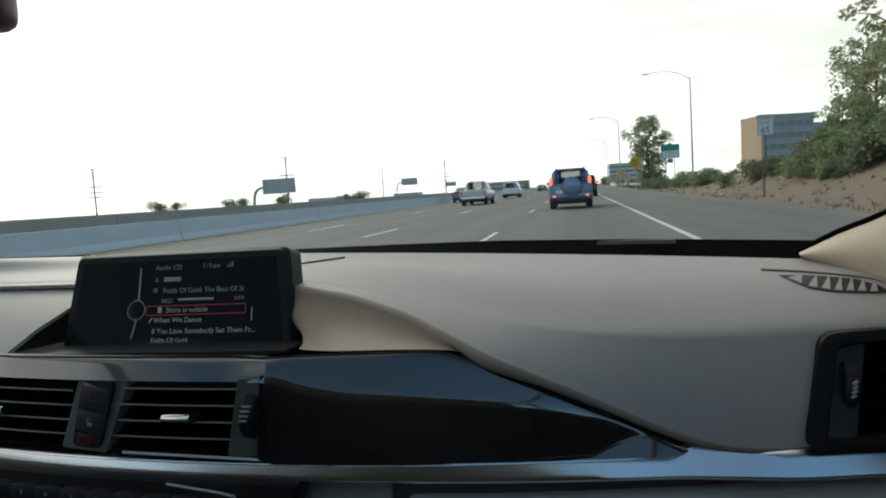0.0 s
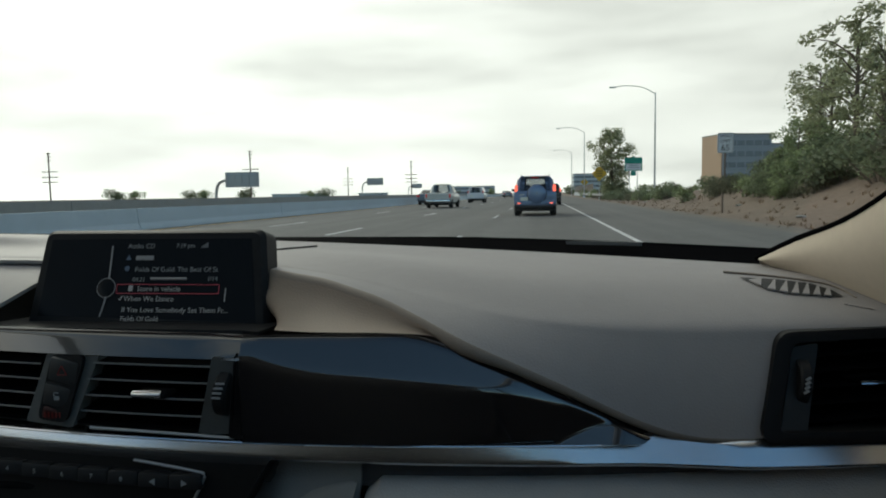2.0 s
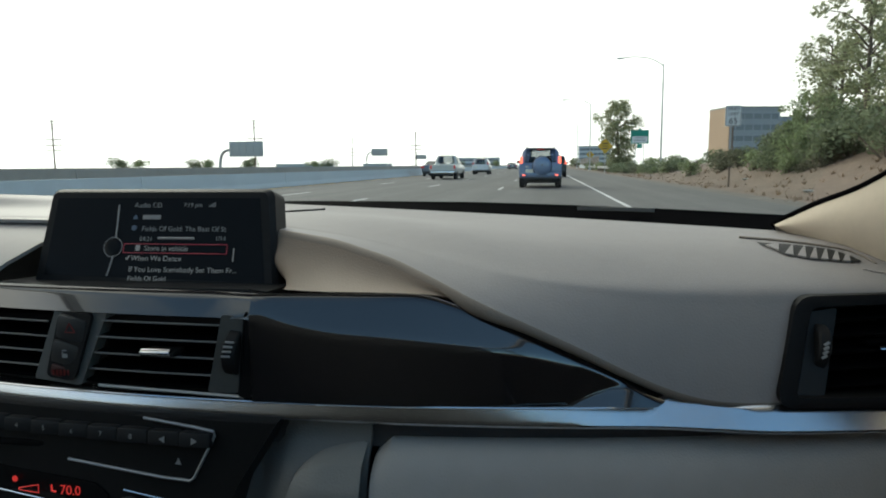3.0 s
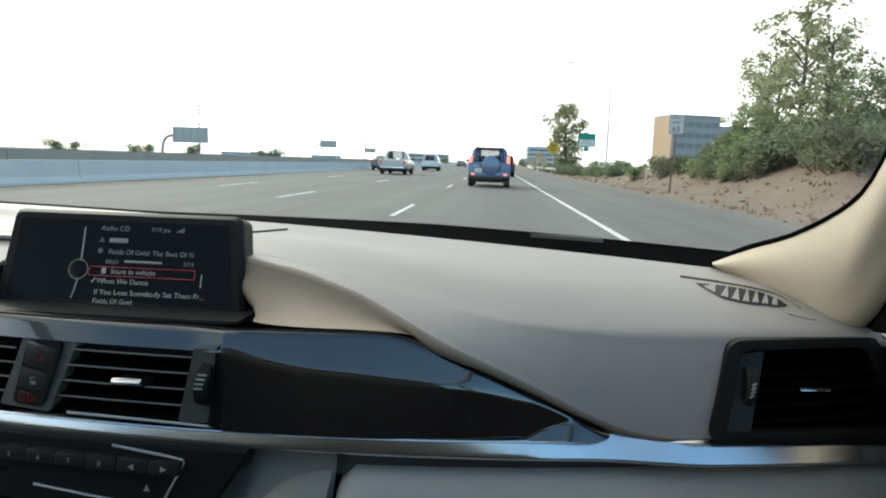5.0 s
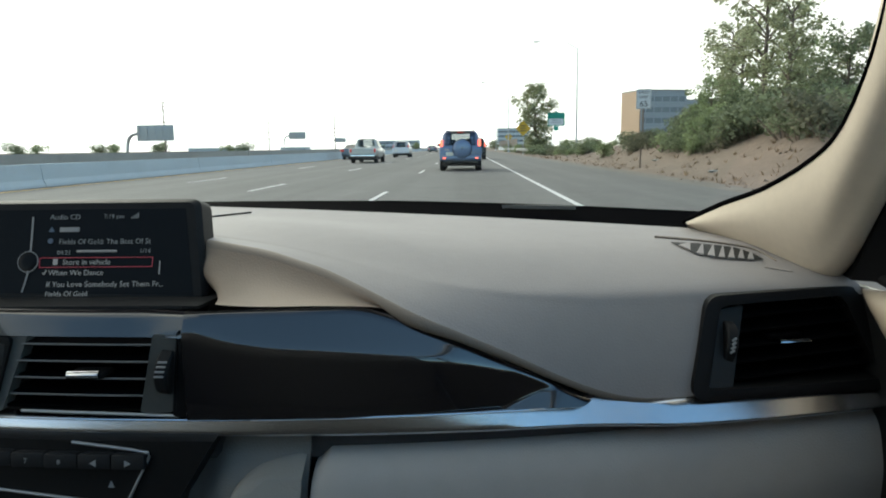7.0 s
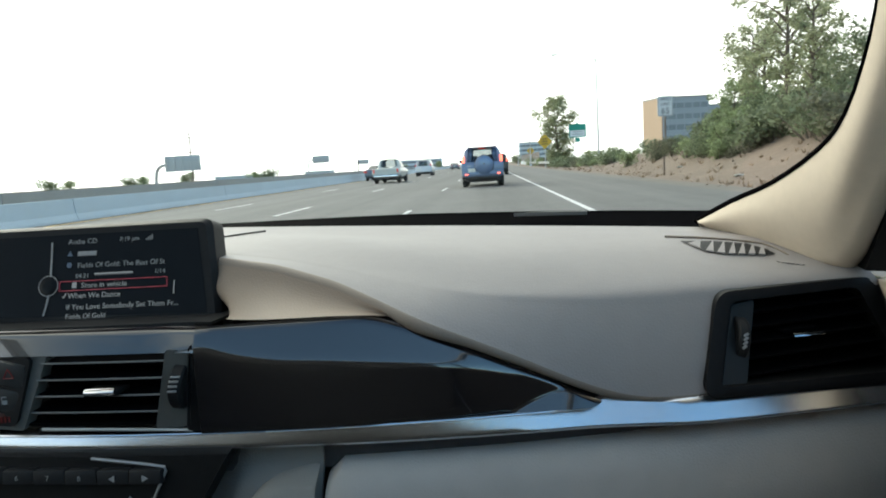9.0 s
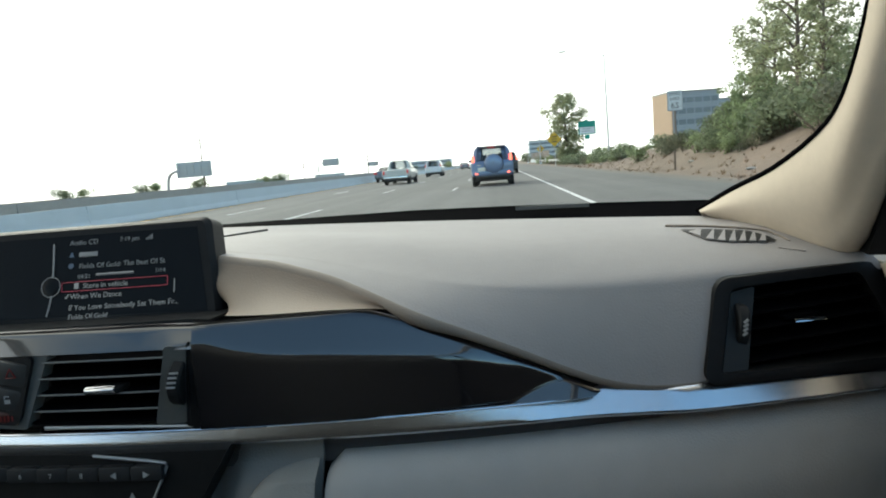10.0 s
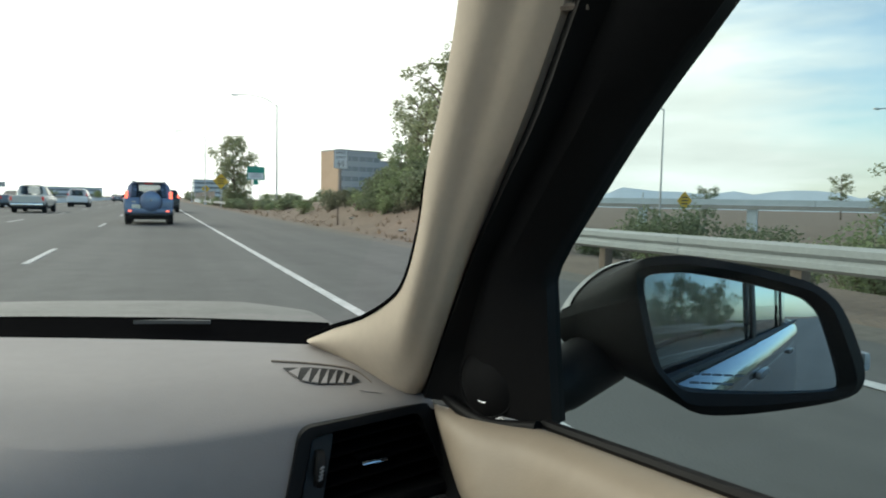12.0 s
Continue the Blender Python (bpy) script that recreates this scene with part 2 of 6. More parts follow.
add_streaks(M_ASPHALT, 0.9, 0.012, 0.22)
M_WHITE = mat("white_road_paint", (0.55, 0.55, 0.54), 0.7, var=0.3, scale=2.5)
M_YELLOW = mat("yellow_road_paint", (0.55, 0.36, 0.10), 0.6, var=0.15, scale=3)
M_CONC = mat("pale_concrete", (0.48, 0.54, 0.57), 0.85, var=0.10, scale=0.7, bump=0.3, bscale=30)
M_CONCDARK = mat("grey_concrete", (0.30, 0.30, 0.28), 0.9, var=0.14, scale=0.7, bump=0.3, bscale=30)
M_DIRT = mat("reddish_dirt", (0.185, 0.142, 0.108), 0.95, var=0.22, scale=0.45, bump=0.8, bscale=9)
M_DUST = mat("dusty_gravel_edge", (0.15, 0.135, 0.115), 0.95, var=0.3, scale=0.9, bump=0.5, bscale=20)
M_ETCH = mat("faint_etching", (0.10, 0.13, 0.18), 0.5)
M_STEEL = mat("galvanised_steel", (0.42, 0.43, 0.43), 0.45, metal=0.6, var=0.12, scale=3)
M_POSTW = mat("weathered_wood_post", (0.17, 0.13, 0.10), 0.9, var=0.25, scale=8)


# ---- building helpers ----
BASE = {}


def thing(name, base=(0, 0, 0), label="", category="", group="", kind=""):
    root = new(name)
    root.empty_display_size = 0.05
    root.location = base
    BASE[root] = Vector(base)
    return tagged(root, label, category, group, kind)


def part(name, bm, material, parent=None, label="", smooth=True, kind=""):
    """One mesh object out of a bmesh in place coordinates, under a thing or a part."""
    base = BASE.get(parent, Vector())
    if base.length:
        bmesh.ops.translate(bm, verts=bm.verts, vec=-base)
    me = bpy.data.meshes.new(name)
    bmesh.ops.recalc_face_normals(bm, faces=bm.faces)
    for f in bm.faces:
        f.smooth = smooth
    bm.to_mesh(me)
    bm.free()
    me.materials.append(material)
    if smooth:
        me.set_sharp_from_angle(angle=radians(38))
    ob = new(name, me)
    if parent:
        ob.parent = parent
        BASE[ob] = base
    return tagged(ob, label, kind=kind)


def grid(rows, bm=None, closed=False):
    """A skin over rows of points."""
    bm = bm or bmesh.new()
    vs = [[bm.verts.new(p) for p in r] for r in rows]
    for a, b in zip(vs, vs[1:]):
        n = len(a)
        for i in range(n if closed else n - 1):
            j = (i + 1) % n
            try:
                bm.faces.new((a[i], a[j], b[j], b[i]))
            except ValueError:
                pass
    if closed:
        bm.faces.new(vs[0])
        bm.faces.new(list(reversed(vs[-1])))
    return bm


def shell(bm, depth):
    """Gives an open skin thickness."""
    bmesh.ops.recalc_face_normals(bm, faces=bm.faces)
    bmesh.ops.solidify(bm, geom=list(bm.faces), thickness=depth)
    return bm


def box(c, s, bevel=0.0, bm=None, m=None, seg=2):
    """A block with rounded edges: centre, size."""
    b = bmesh.new()
    bmesh.ops.create_cube(b, size=1.0)
    bmesh.ops.scale(b, vec=s, verts=b.verts)
    if bevel:
        bmesh.ops.bevel(b, geom=list(b.edges), offset=min(bevel, min(s) * 0.49), segments=seg, affect="EDGES", profile=0.6)
    if m is not None:
        bmesh.ops.transform(b, matrix=m, verts=b.verts)
    bmesh.ops.translate(b, vec=c, verts=b.verts)
    if bm is None:
        return b
    me = bpy.data.meshes.new("tmp")
    b.to_mesh(me)
    b.free()
    bm.from_mesh(me)
    bpy.data.meshes.remove(me)
    return bm


def tube(points, r, seg=10, bm=None, r_end=None):
    """A round bar along points."""
    bm = bm or bmesh.new()
    pts = [Vector(p) for p in points]
    rings, n = [], len(pts)
    for i, p in enumerate(pts):
        d = (pts[min(i + 1, n - 1)] - pts[max(i - 1, 0)]).normalized()
        a = d.cross(Vector((0, 0, 1)))
        if a.length < 1e-3:
            a = Vector((1, 0, 0))
        a.normalize()
        b = d.cross(a).normalized()
        rr = r if r_end is None else r + (r_end - r) * i / (n - 1)
        rings.append([bm.verts.new(p + a * math.cos(2 * math.pi * k / seg) * rr + b * math.sin(2 * math.pi * k / seg) * rr) for k in range(seg)])
    for u, v in zip(rings, rings[1:]):
        for k in range(seg):
            bm.faces.new((u[k], u[(k + 1) % seg], v[(k + 1) % seg], v[k]))
    bm.faces.new(rings[0])
    bm.faces.new(list(reversed(rings[-1])))
    return bm


def prism(poly, axis_from, axis_to, bm=None, bevel=0.0):
    """A plate: an outline of points, pushed from one offset to another."""
    bm = bm or bmesh.new()
    a = [bm.verts.new(Vector(p) + Vector(axis_from)) for p in poly]
    b = [bm.verts.new(Vector(p) + Vector(axis_to)) for p in poly]
    n = len(poly)
    fs = [bm.faces.new(a), bm.faces.new(list(reversed(b)))]
    for i in range(n):
        fs.append(bm.faces.new((a[i], b[i], b[(i + 1) % n], a[(i + 1) % n])))
    if bevel:
        bmesh.ops.recalc_face_normals(bm, faces=bm.faces)
        bmesh.ops.bevel(bm, geom=list(bm.edges), offset=bevel, segments=2, affect="EDGES", profile=0.6)
    return bm


def round_poly(corners, r, seg=5):
    """An outline in a plane with its corners rounded."""
    out, n = [], len(corners)
    cs = [Vector(c) for c in corners]
    for i in range(n):
        p, a, b = cs[i], cs[i - 1], cs[(i + 1) % n]
        da, db = (a - p).normalized() * r, (b - p).normalized() * r
        for k in range(seg + 1):
            t = k / seg
            out.append((p + da) * (1 - t) ** 2 + p * 2 * t * (1 - t) + (p + db) * t ** 2)
    return out


def ray_polyline(table, x):
    """Linear look-up in a table of (x, values)."""
    if x <= table[0][0]:
        return table[0][1:]
    for a, b in zip(table, table[1:]):
        if x <= b[0]:
            t = (x - a[0]) / (b[0] - a[0])
            return tuple(u + (v - u) * t for u, v in zip(a[1:], b[1:]))
    return table[-1][1:]


def spline(pts, n):
    """Catmull-Rom through points, n steps a span."""
    ps = [Vector(p) for p in pts]
    out = []
    for i in range(len(ps) - 1):
        p0, p1, p2, p3 = ps[max(i - 1, 0)], ps[i], ps[i + 1], ps[min(i + 2, len(ps) - 1)]
        for k in range(n):
            t = k / n
            out.append(0.5 * (2 * p1 + (p2 - p0) * t + (2 * p0 - 5 * p1 + 4 * p2 - p3) * t * t + (3 * p1 - p0 - 3 * p2 + p3) * t ** 3))
    out.append(ps[-1])
    return out


def lettering(name, text, size, m, material, parent, align="LEFT"):
    """Flat lettering as a mesh under a thing."""
    cu = bpy.data.curves.new(name, "FONT")
    cu.body, cu.size, cu.align_x, cu.extrude, cu.resolution_u = text, size, align, size * 0.01, 3
    tmp = new(name + "_tmp", cu)
    dg = bpy.context.evaluated_depsgraph_get()
    me = bpy.data.meshes.new_from_object(tmp.evaluated_get(dg))
    bpy.data.objects.remove(tmp)
    me.transform(Matrix.Translation(-BASE.get(parent, Vector())) @ m)
    me.materials.clear()
    me.materials.append(material)
    ob = new(name, me)
    ob.parent = parent
    BASE[ob] = BASE.get(parent, Vector())
    return ob


def revolve(profile, m, seg=24):
    """A turned shape: (radius, height) pairs round the local z axis."""
    rows = [[m @ Vector((r * math.cos(2 * math.pi * k / seg), r * math.sin(2 * math.pi * k / seg), h)) for k in range(seg)] for r, h in profile]
    return grid(rows, closed=True)


# ---- car cabin: dashboard ----
def trim_y(x):
    """The front line of the trim over the dashboard's width."""
    x = max(-0.62, min(0.45, x))
    return 0.627 + 0.0896 * (x + 0.185) + 0.281 * (x + 0.185) * (x - 0.15)


PAD_EDGE = [(-0.95, 0.86, 0.915), (-0.45, 0.84, 0.912), (-0.30, 0.83, 0.911), (-0.218, 0.79, 0.9086), (-0.144, 0.75, 0.9033),
            (-0.078, 0.705, 0.892), (-0.034, 0.668, 0.88), (0.004, 0.640, 0.867), (0.048, 0.641, 0.848), (0.092, 0.647, 0.827),
            (0.114, 0.651, 0.815), (0.15, 0.657, 0.798), (0.181, 0.663, 0.7880), (0.204, 0.668, 0.7850), (0.24, 0.676, 0.7840), (0.42, 0.735, 0.782)]
CREASE = [(-0.95, 0.885, 0.921), (-0.30, 0.86, 0.918), (-0.218, 0.82, 0.915), (-0.144, 0.785, 0.911), (-0.078, 0.745, 0.906), (0.0, 0.69, 0.892),
          (0.07, 0.694, 0.882), (0.118, 0.701, 0.877), (0.214, 0.72, 0.875), (0.344, 0.753, 0.874), (0.42, 0.775, 0.868)]
CAR_X = -0.379                                   # the car's middle line


def far_edge(x):
    return 1.08 - 0.245 * (x - CAR_X) ** 2, 0.9125 - 0.036 * x


def eased(table, x, reach):
    """Look-up in a table, with its corners rounded off."""
    got = [ray_polyline(table, x + reach * k / 3) for k in range(-3, 4)]
    return tuple(sum(c) / len(got) for c in zip(*got))


def pad_profile(x):
    ey, ez = eased(PAD_EDGE, x, 0.014)
    cy, cz = eased(CREASE, x, 0.07)
    if cy < ey + 0.03:
        cy = ey + 0.03
    fy, fz = far_edge(x)
    ez += 0.006
    h = max(0.0, cz - ez)
    w = cy - ey
    pts = [(x, ey, ez), (x, ey + 0.28 * w, ez + h * 0.38), (x, ey + 0.72 * w, ez + h * 0.82), (x, cy + 0.006, cz + 0.0015),
           (x, cy + 0.09, cz + 0.021 * max(0.2, min(1, (x + 0.35) / 0.45))), (x, (cy + 0.09) * 0.5 + fy * 0.5, fz - 0.002), (x, fy, fz)]
    return spline(pts, 5)


dash = thing("dashboard", (CAR_X, 0.8, 0.5), "taupe grained car dashboard with piano black and aluminium trim", "dashboard")
xs = [-0.95 + i * (1.375 / 150) for i in range(151)]
SV_OUTER = round_poly([(0.235, 0, 0.7890), (0.262, 0, 0.869), (0.424, 0, 0.867), (0.450, 0, 0.7770)], 0.014, 5)
SV_INNER = round_poly([(0.2510, 0, 0.7955), (0.2735, 0, 0.8605), (0.404, 0, 0.8595), (0.430, 0, 0.787)], 0.008, 5)


def inside(poly, x, z):
    odd, n = False, len(poly)
    for i in range(n):
        a, b = poly[i], poly[i - 1]
        if (a.z > z) != (b.z > z) and x < (b.x - a.x) * (z - a.z) / (b.z - a.z) + a.x:
            odd = not odd
    return odd


pad = grid([pad_profile(x) for x in xs])
SV_MID = [(p + q) * 0.5 for p, q in zip(SV_OUTER, SV_INNER)]
gone = [f for f in pad.faces if f.calc_center_median().x > 0.24 and inside(SV_MID, f.calc_center_median().x, f.calc_center_median().z) and f.calc_center_median().y < 0.79 or f.calc_center_median().x > 0.40 and f.calc_center_median().z < 0.860 and f.calc_center_median().y < 0.80]
bmesh.ops.delete(pad, geom=gone, context="FACES")
part("upper_pad", shell(pad, 0.004), M_PAD, dash, "taupe grained leather top pad")


def lip(x, n=12):
    """The pad's front edge rolls under in a small round."""
    a, b = pad_profile(x)[:2]
    r = 0.0095 - 0.0045 * max(0.0, min(1.0, (x + 0.06) / 0.10)) - 0.003 * max(0.0, min(1.0, (x - 0.16) / 0.04))
    turn0 = math.atan2(a.z - b.z, a.y - b.y) % (2 * math.pi)
    e = max(0.0, min(1.0, (x + 0.035) / 0.045))
    turn1 = radians(250 + 102 * e * e * (3 - 2 * e))
    out, p = [a], Vector(a)
    for k in range(n):
        w = turn0 + (turn1 - turn0) * (k + 0.5) / n
        p = p + Vector((0, math.cos(w), math.sin(w))) * r * (turn1 - turn0) / n
        out.append(Vector(p))
    return out


part("rolled_edge", grid([lip(-0.26 + 0.494 * i / 90) for i in range(91)]), M_EDGE, dash, "rolled taupe edge of the pad, shade put into its brown")

# concave scoop between the rolled edge and the lacquered panel
SCOOP_LOW = [(-0.192, 0.756, 0.858), (-0.168, 0.674, 0.8735), (-0.125, 0.652, 0.8765), (-0.068, 0.653, 0.8765), (-0.03, 0.656, 0.8745), (-0.006, 0.658, 0.8690)]
lo = spline(SCOOP_LOW, 8)
rows = []
for i, b in enumerate(lo):
    ring = lip(-0.258 + 0.252 * (i / (len(lo) - 1)) ** 0.9)
    a, way = ring[-1], (ring[-1] - ring[-2]).normalized()
    gap = (b - a).length
    row = []
    for k in range(13):
        t = k / 12
        h0, h1, h2, h3 = 2 * t ** 3 - 3 * t ** 2 + 1, t ** 3 - 2 * t ** 2 + t, -2 * t ** 3 + 3 * t ** 2, t ** 3 - t ** 2
        row.append(a * h0 + way * gap * 0.9 * h1 + b * h2 + Vector((0, -1.0, -0.05)) * gap * 0.7 * h3)
    rows.append(row)
part("scoop", grid(rows), M_SCOOP, dash, "pale beige concave panel beside the display")
part("display_tray", shell(grid([[(x, 0.668, 0.874), (x, 0.70, 0.866), (x, 0.83, 0.858)] for x in (-0.50, -0.40, -0.30, -0.195)]), 0.003), M_BLACK, dash, "black tray under the display")
part("driver_pad", shell(grid([[(x, 0.69 + 0.1 * max(0, x + 0.50), 0.870), (x, 0.73, 0.885), (x, 0.79, 0.902), (x, 0.862, 0.915)] for x in [-0.95 + 0.0465 * k for k in range(11)]]), 0.004), M_PAD, dash, "taupe pad by the display")


def gloss_top(x):
    got = [min(0.8775, ray_polyline(PAD_EDGE, x + 0.005 * k)[1] - 0.004) for k in range(-3, 4)]
    return sum(got) / 7


FOLD = [(-0.205, 0.848), (-0.190, 0.854), (-0.178, 0.864), (-0.1465, 0.853), (-0.110, 0.8465), (-0.070, 0.844), (-0.023, 0.8395), (0.027, 0.834), (0.054, 0.829), (0.078, 0.822), (0.115, 0.818), (0.16, 0.815)]
TIP_FOLD = [(0.050, 0.776), (0.070, 0.7885), (0.0855, 0.797), (0.100, 0.803), (0.117, 0.8075), (0.16, 0.812)]


def gloss_row(x, z0, z1, n=26):
    """The lacquered panel leans back over its fold, and again at the foot of its pointed end."""
    out = []
    soft = lambda d, w: w * (d / w if d > 20 * w else math.log(1 + math.exp(d / w)))
    zb = eased(FOLD, x, 0.012)[0]
    zt = eased(TIP_FOLD, x, 0.014)[0]
    for k in range(n + 1):
        z = z0 + (z1 - z0) * k / n
        y = trim_y(x) - 0.004 + 0.46 * soft(z - zb, 0.0018)
        q = max(0.0, min(1.0, (x + 0.06) / 0.21))
        y += 0.0085 * q * q * (3 - 2 * q) - 0.50 * soft(zt - z, 0.0008)
        y += 0.0022 * max(0.0, (z - gloss_top(x) + 0.005) / 0.005) ** 2
        out.append((x, y, z))
    return out


VENT_R, VENT_L = -0.178, -0.556
gl = bmesh.new()
xs = [VENT_R + i * (0.327 / 110) for i in range(111)]
grid([gloss_row(x, 0.7905 + max(0, (x - 0.136) / 0.014) ** 2 * 0.004, gloss_top(x), 72) for x in xs], gl)
part("gloss_panel", shell(gl, 0.004), M_GLOSS, dash, "piano black lacquered trim panel")
part("bright_line", tube([(x, trim_y(x) - 0.003, 0.7902) for x in [-0.80 + 0.0235 * k for k in range(41)]], 0.0010, 6), M_CHROME, dash, "thin bright line under the lacquer")
xs = [-0.80 + i * ((0.80 + VENT_R) / 40) for i in range(41)]
part("gloss_band", shell(grid([gloss_row(x, 0.858, 0.8775, 14) for x in xs]), 0.004), M_GLOSS, dash, "piano black band over the vents")

# aluminium strip under the panel
STRIP_TOP = [(0.142, 0.8000), (0.165, 0.7950), (0.181, 0.7900), (0.204, 0.7885), (0.2377, 0.7885), (0.298, 0.7852), (0.3627, 0.7818), (0.447, 0.7755)]
rows = []
for i in range(61):
    x = -0.80 + i * (1.225 / 60)
    top = 0.7895 if x < 0.142 else ray_polyline(STRIP_TOP, x)[0]
    top = min(top, 0.7895 + 0.008) if 0.142 <= x <= 0.165 else top
    bot = 0.7738 - 0.0043 * max(0.0, min(1.0, (x + 0.20) / 0.40)) - 0.034 * max(0.0, x - 0.20)
    out = max(0.0, min(1.0, (x - 0.13) / 0.11))
    y = trim_y(x) - 0.013 * out * out * (3 - 2 * out)
    q = max(0.0, min(1.0, (x - 0.02) / 0.13))
    dip = math.exp(-((x + 0.060) / 0.095) ** 2)
    s = 0.46 - 0.40 * dip + 0.12 * q * q * (3 - 2 * q) + 0.42 * max(0.0, min(1.0, (x - 0.17) / 0.18))
    low = bot + 0.0045
    face = [(x, y + s * (top - 0.0008 - low) * (1 - t) - 0.0015 + 0.0010 * t * t * (1 - q), (top - 0.0008) * (1 - t) + low * t) for t in (0, 0.25, 0.5, 0.75, 1.0)]
    rows.append([(x, y + 0.014, top + 0.001)] + face + [(x, face[-1][1] + 0.0006, low - 0.002), (x, face[-1][1] + 0.0030, bot + 0.0004), (x, y + 0.012, bot - 0.001)])
part("trim_strip", shell(grid(rows), 0.003), M_SILVER, dash, "satin aluminium strip")
rows = []
for i in range(41):
    x = -0.80 + i * (1.225 / 40)
    y = trim_y(x)
    rows.append([(x, y + 0.006, 0.781), (x, y + 0.018, 0.772), (x, y + 0.022, 0.760), (x, y + 0.020, 0.748)])
part("shadow_gap", shell(grid(rows), 0.003), M_SOFTBLACK, dash, "dark recess under the strip")


def lower_rows(x0, x1, n):
    rows = []
    for i in range(n + 1):
        x = x0 + (x1 - x0) * i / n
        y = trim_y(x)
        pts = [(x, y + 0.030, 0.756), (x, y + 0.012, 0.757), (x, y - 0.006, 0.748), (x, y - 0.016, 0.725), (x, y - 0.020, 0.69), (x, y - 0.006, 0.60), (x, y + 0.06, 0.48)]
        rows.append(spline(pts, 4))
    return rows


rows = []
for i in range(25):
    x = -0.26 + 0.1755 * i / 24
    y = trim_y(x) + 0.022 * max(0.0, min(1.0, (-0.150 - x) / 0.03))
    rows.append(spline([(x, y + 0.020, 0.772), (x, y + 0.020, 0.762), (x, y + 0.018, 0.753), (x, y + 0.012, 0.744), (x, y + 0.002, 0.725), (x, y - 0.004, 0.69), (x, y + 0.006, 0.60), (x, y + 0.06, 0.48)], 4))
# same skin as the glovebox lid, with its shade in the colour
part("lower_pad", shell(grid(rows), 0.006), M_LOWERSHADE, dash, "lower dashboard skin with shade put into its grey")
ARC = spline([(-0.0900, 0, 0.7545), (-0.1010, 0, 0.7535), (-0.1150, 0, 0.7500), (-0.1265, 0, 0.7450), (-0.1335, 0, 0.7405), (-0.1400, 0, 0.7335), (-0.1445, 0, 0.7255), (-0.152, 0, 0.70), (-0.165, 0, 0.64)], 4)
SKIN_Y = [(0.60, -0.006), (0.69, -0.020), (0.725, -0.016), (0.744, -0.006), (0.753, 0.012), (0.757, 0.020)]
rows = []
for p in ARC:
    row = []
    for k in range(9):
        x = p.x + (-0.0865 - p.x) * k / 8
        row.append((x, trim_y(x) + ray_polyline(SKIN_Y, p.z)[0] - 0.005 * min(1.0, k / 2), p.z))
    rows.append([(p.x - 0.0012, row[0][1] + 0.008, p.z + 0.001)] + row)
part("knee_pad", grid(rows), M_KNEESHADE, dash, "console knee pad with a curved edge, shade in its grey")
lid = grid(lower_rows(-0.0800, 0.435, 40))
for v in lid.verts:
    # rounded upper corner of the lid, beside the console
    d = max(0.0, min(1.0, (-0.066 - v.co.x) / 0.014))
    v.co.z -= 0.012 * (1 - math.sqrt(1 - d * d)) * max(0.0, min(1.0, (v.co.z - 0.70) / 0.05))
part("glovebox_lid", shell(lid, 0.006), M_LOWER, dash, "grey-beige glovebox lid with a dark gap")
part("dash_end", shell(grid([[(0.430, 0.70, 0.862), (0.430, 0.69, 0.78), (0.430, 0.66, 0.72), (0.430, 0.66, 0.45)], [(0.430, 0.84, 0.862), (0.430, 0.84, 0.78), (0.430, 0.84, 0.72), (0.430, 0.84, 0.45)]]), 0.004), M_BLACK, dash, "black dashboard end")
part("lower_backing", shell(grid([[(x, trim_y(x) + 0.035, 0.775), (x, trim_y(x) + 0.03, 0.6), (x, trim_y(x) + 0.08, 0.3)] for x in [-0.95 + i * 0.0345 for i in range(41)]]), 0.004), M_BLACK, dash)

# centre vents
def vent(name, x0, x1, z0, z1, depth, tab_x, tab_w, slats, y_off=0.0, tab_z=None, slant=0.0):
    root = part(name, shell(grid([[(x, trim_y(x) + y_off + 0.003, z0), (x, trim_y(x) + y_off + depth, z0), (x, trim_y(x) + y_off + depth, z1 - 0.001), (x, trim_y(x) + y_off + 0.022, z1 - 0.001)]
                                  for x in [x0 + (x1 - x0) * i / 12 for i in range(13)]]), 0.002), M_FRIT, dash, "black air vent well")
    zs = [z0 + (z1 - z0) * (k + 0.75) / (slats + 0.45) for k in range(slats)]
    for z in zs:
        rows = []
        for i in range(13):
            x = x0 + 0.003 + slant * (z - z0) / (z1 - z0) * (1 - i / 12) + (x1 - x0 - 0.006) * i / 12
            y = trim_y(x) + y_off
            rows.append([(x, y + 0.004, z - 0.0004), (x, y + 0.0025, z + 0.0008), (x, y + 0.004, z + 0.0018), (x, y + 0.03, z + 0.003)])
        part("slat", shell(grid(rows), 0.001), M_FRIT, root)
        # light along the slat's front edge, drawn as a pale bar
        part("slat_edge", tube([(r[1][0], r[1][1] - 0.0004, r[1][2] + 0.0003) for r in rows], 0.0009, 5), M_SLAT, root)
    tz = tab_z or zs[1]
    yt = trim_y(tab_x) + y_off
    part("tab", box((tab_x, yt + 0.006, tz - 0.001), (tab_w + 0.004, 0.02, 0.005), 0.002), M_BLACK, root, "black sliding tab")
    part("tab_trim", box((tab_x, yt - 0.004, tz + 0.001), (tab_w, 0.0048, 0.0048), 0.0010, m=Matrix.Rotation(radians(-48), 4, "X")), M_CHROME, root, "chrome tab strip")
    return root


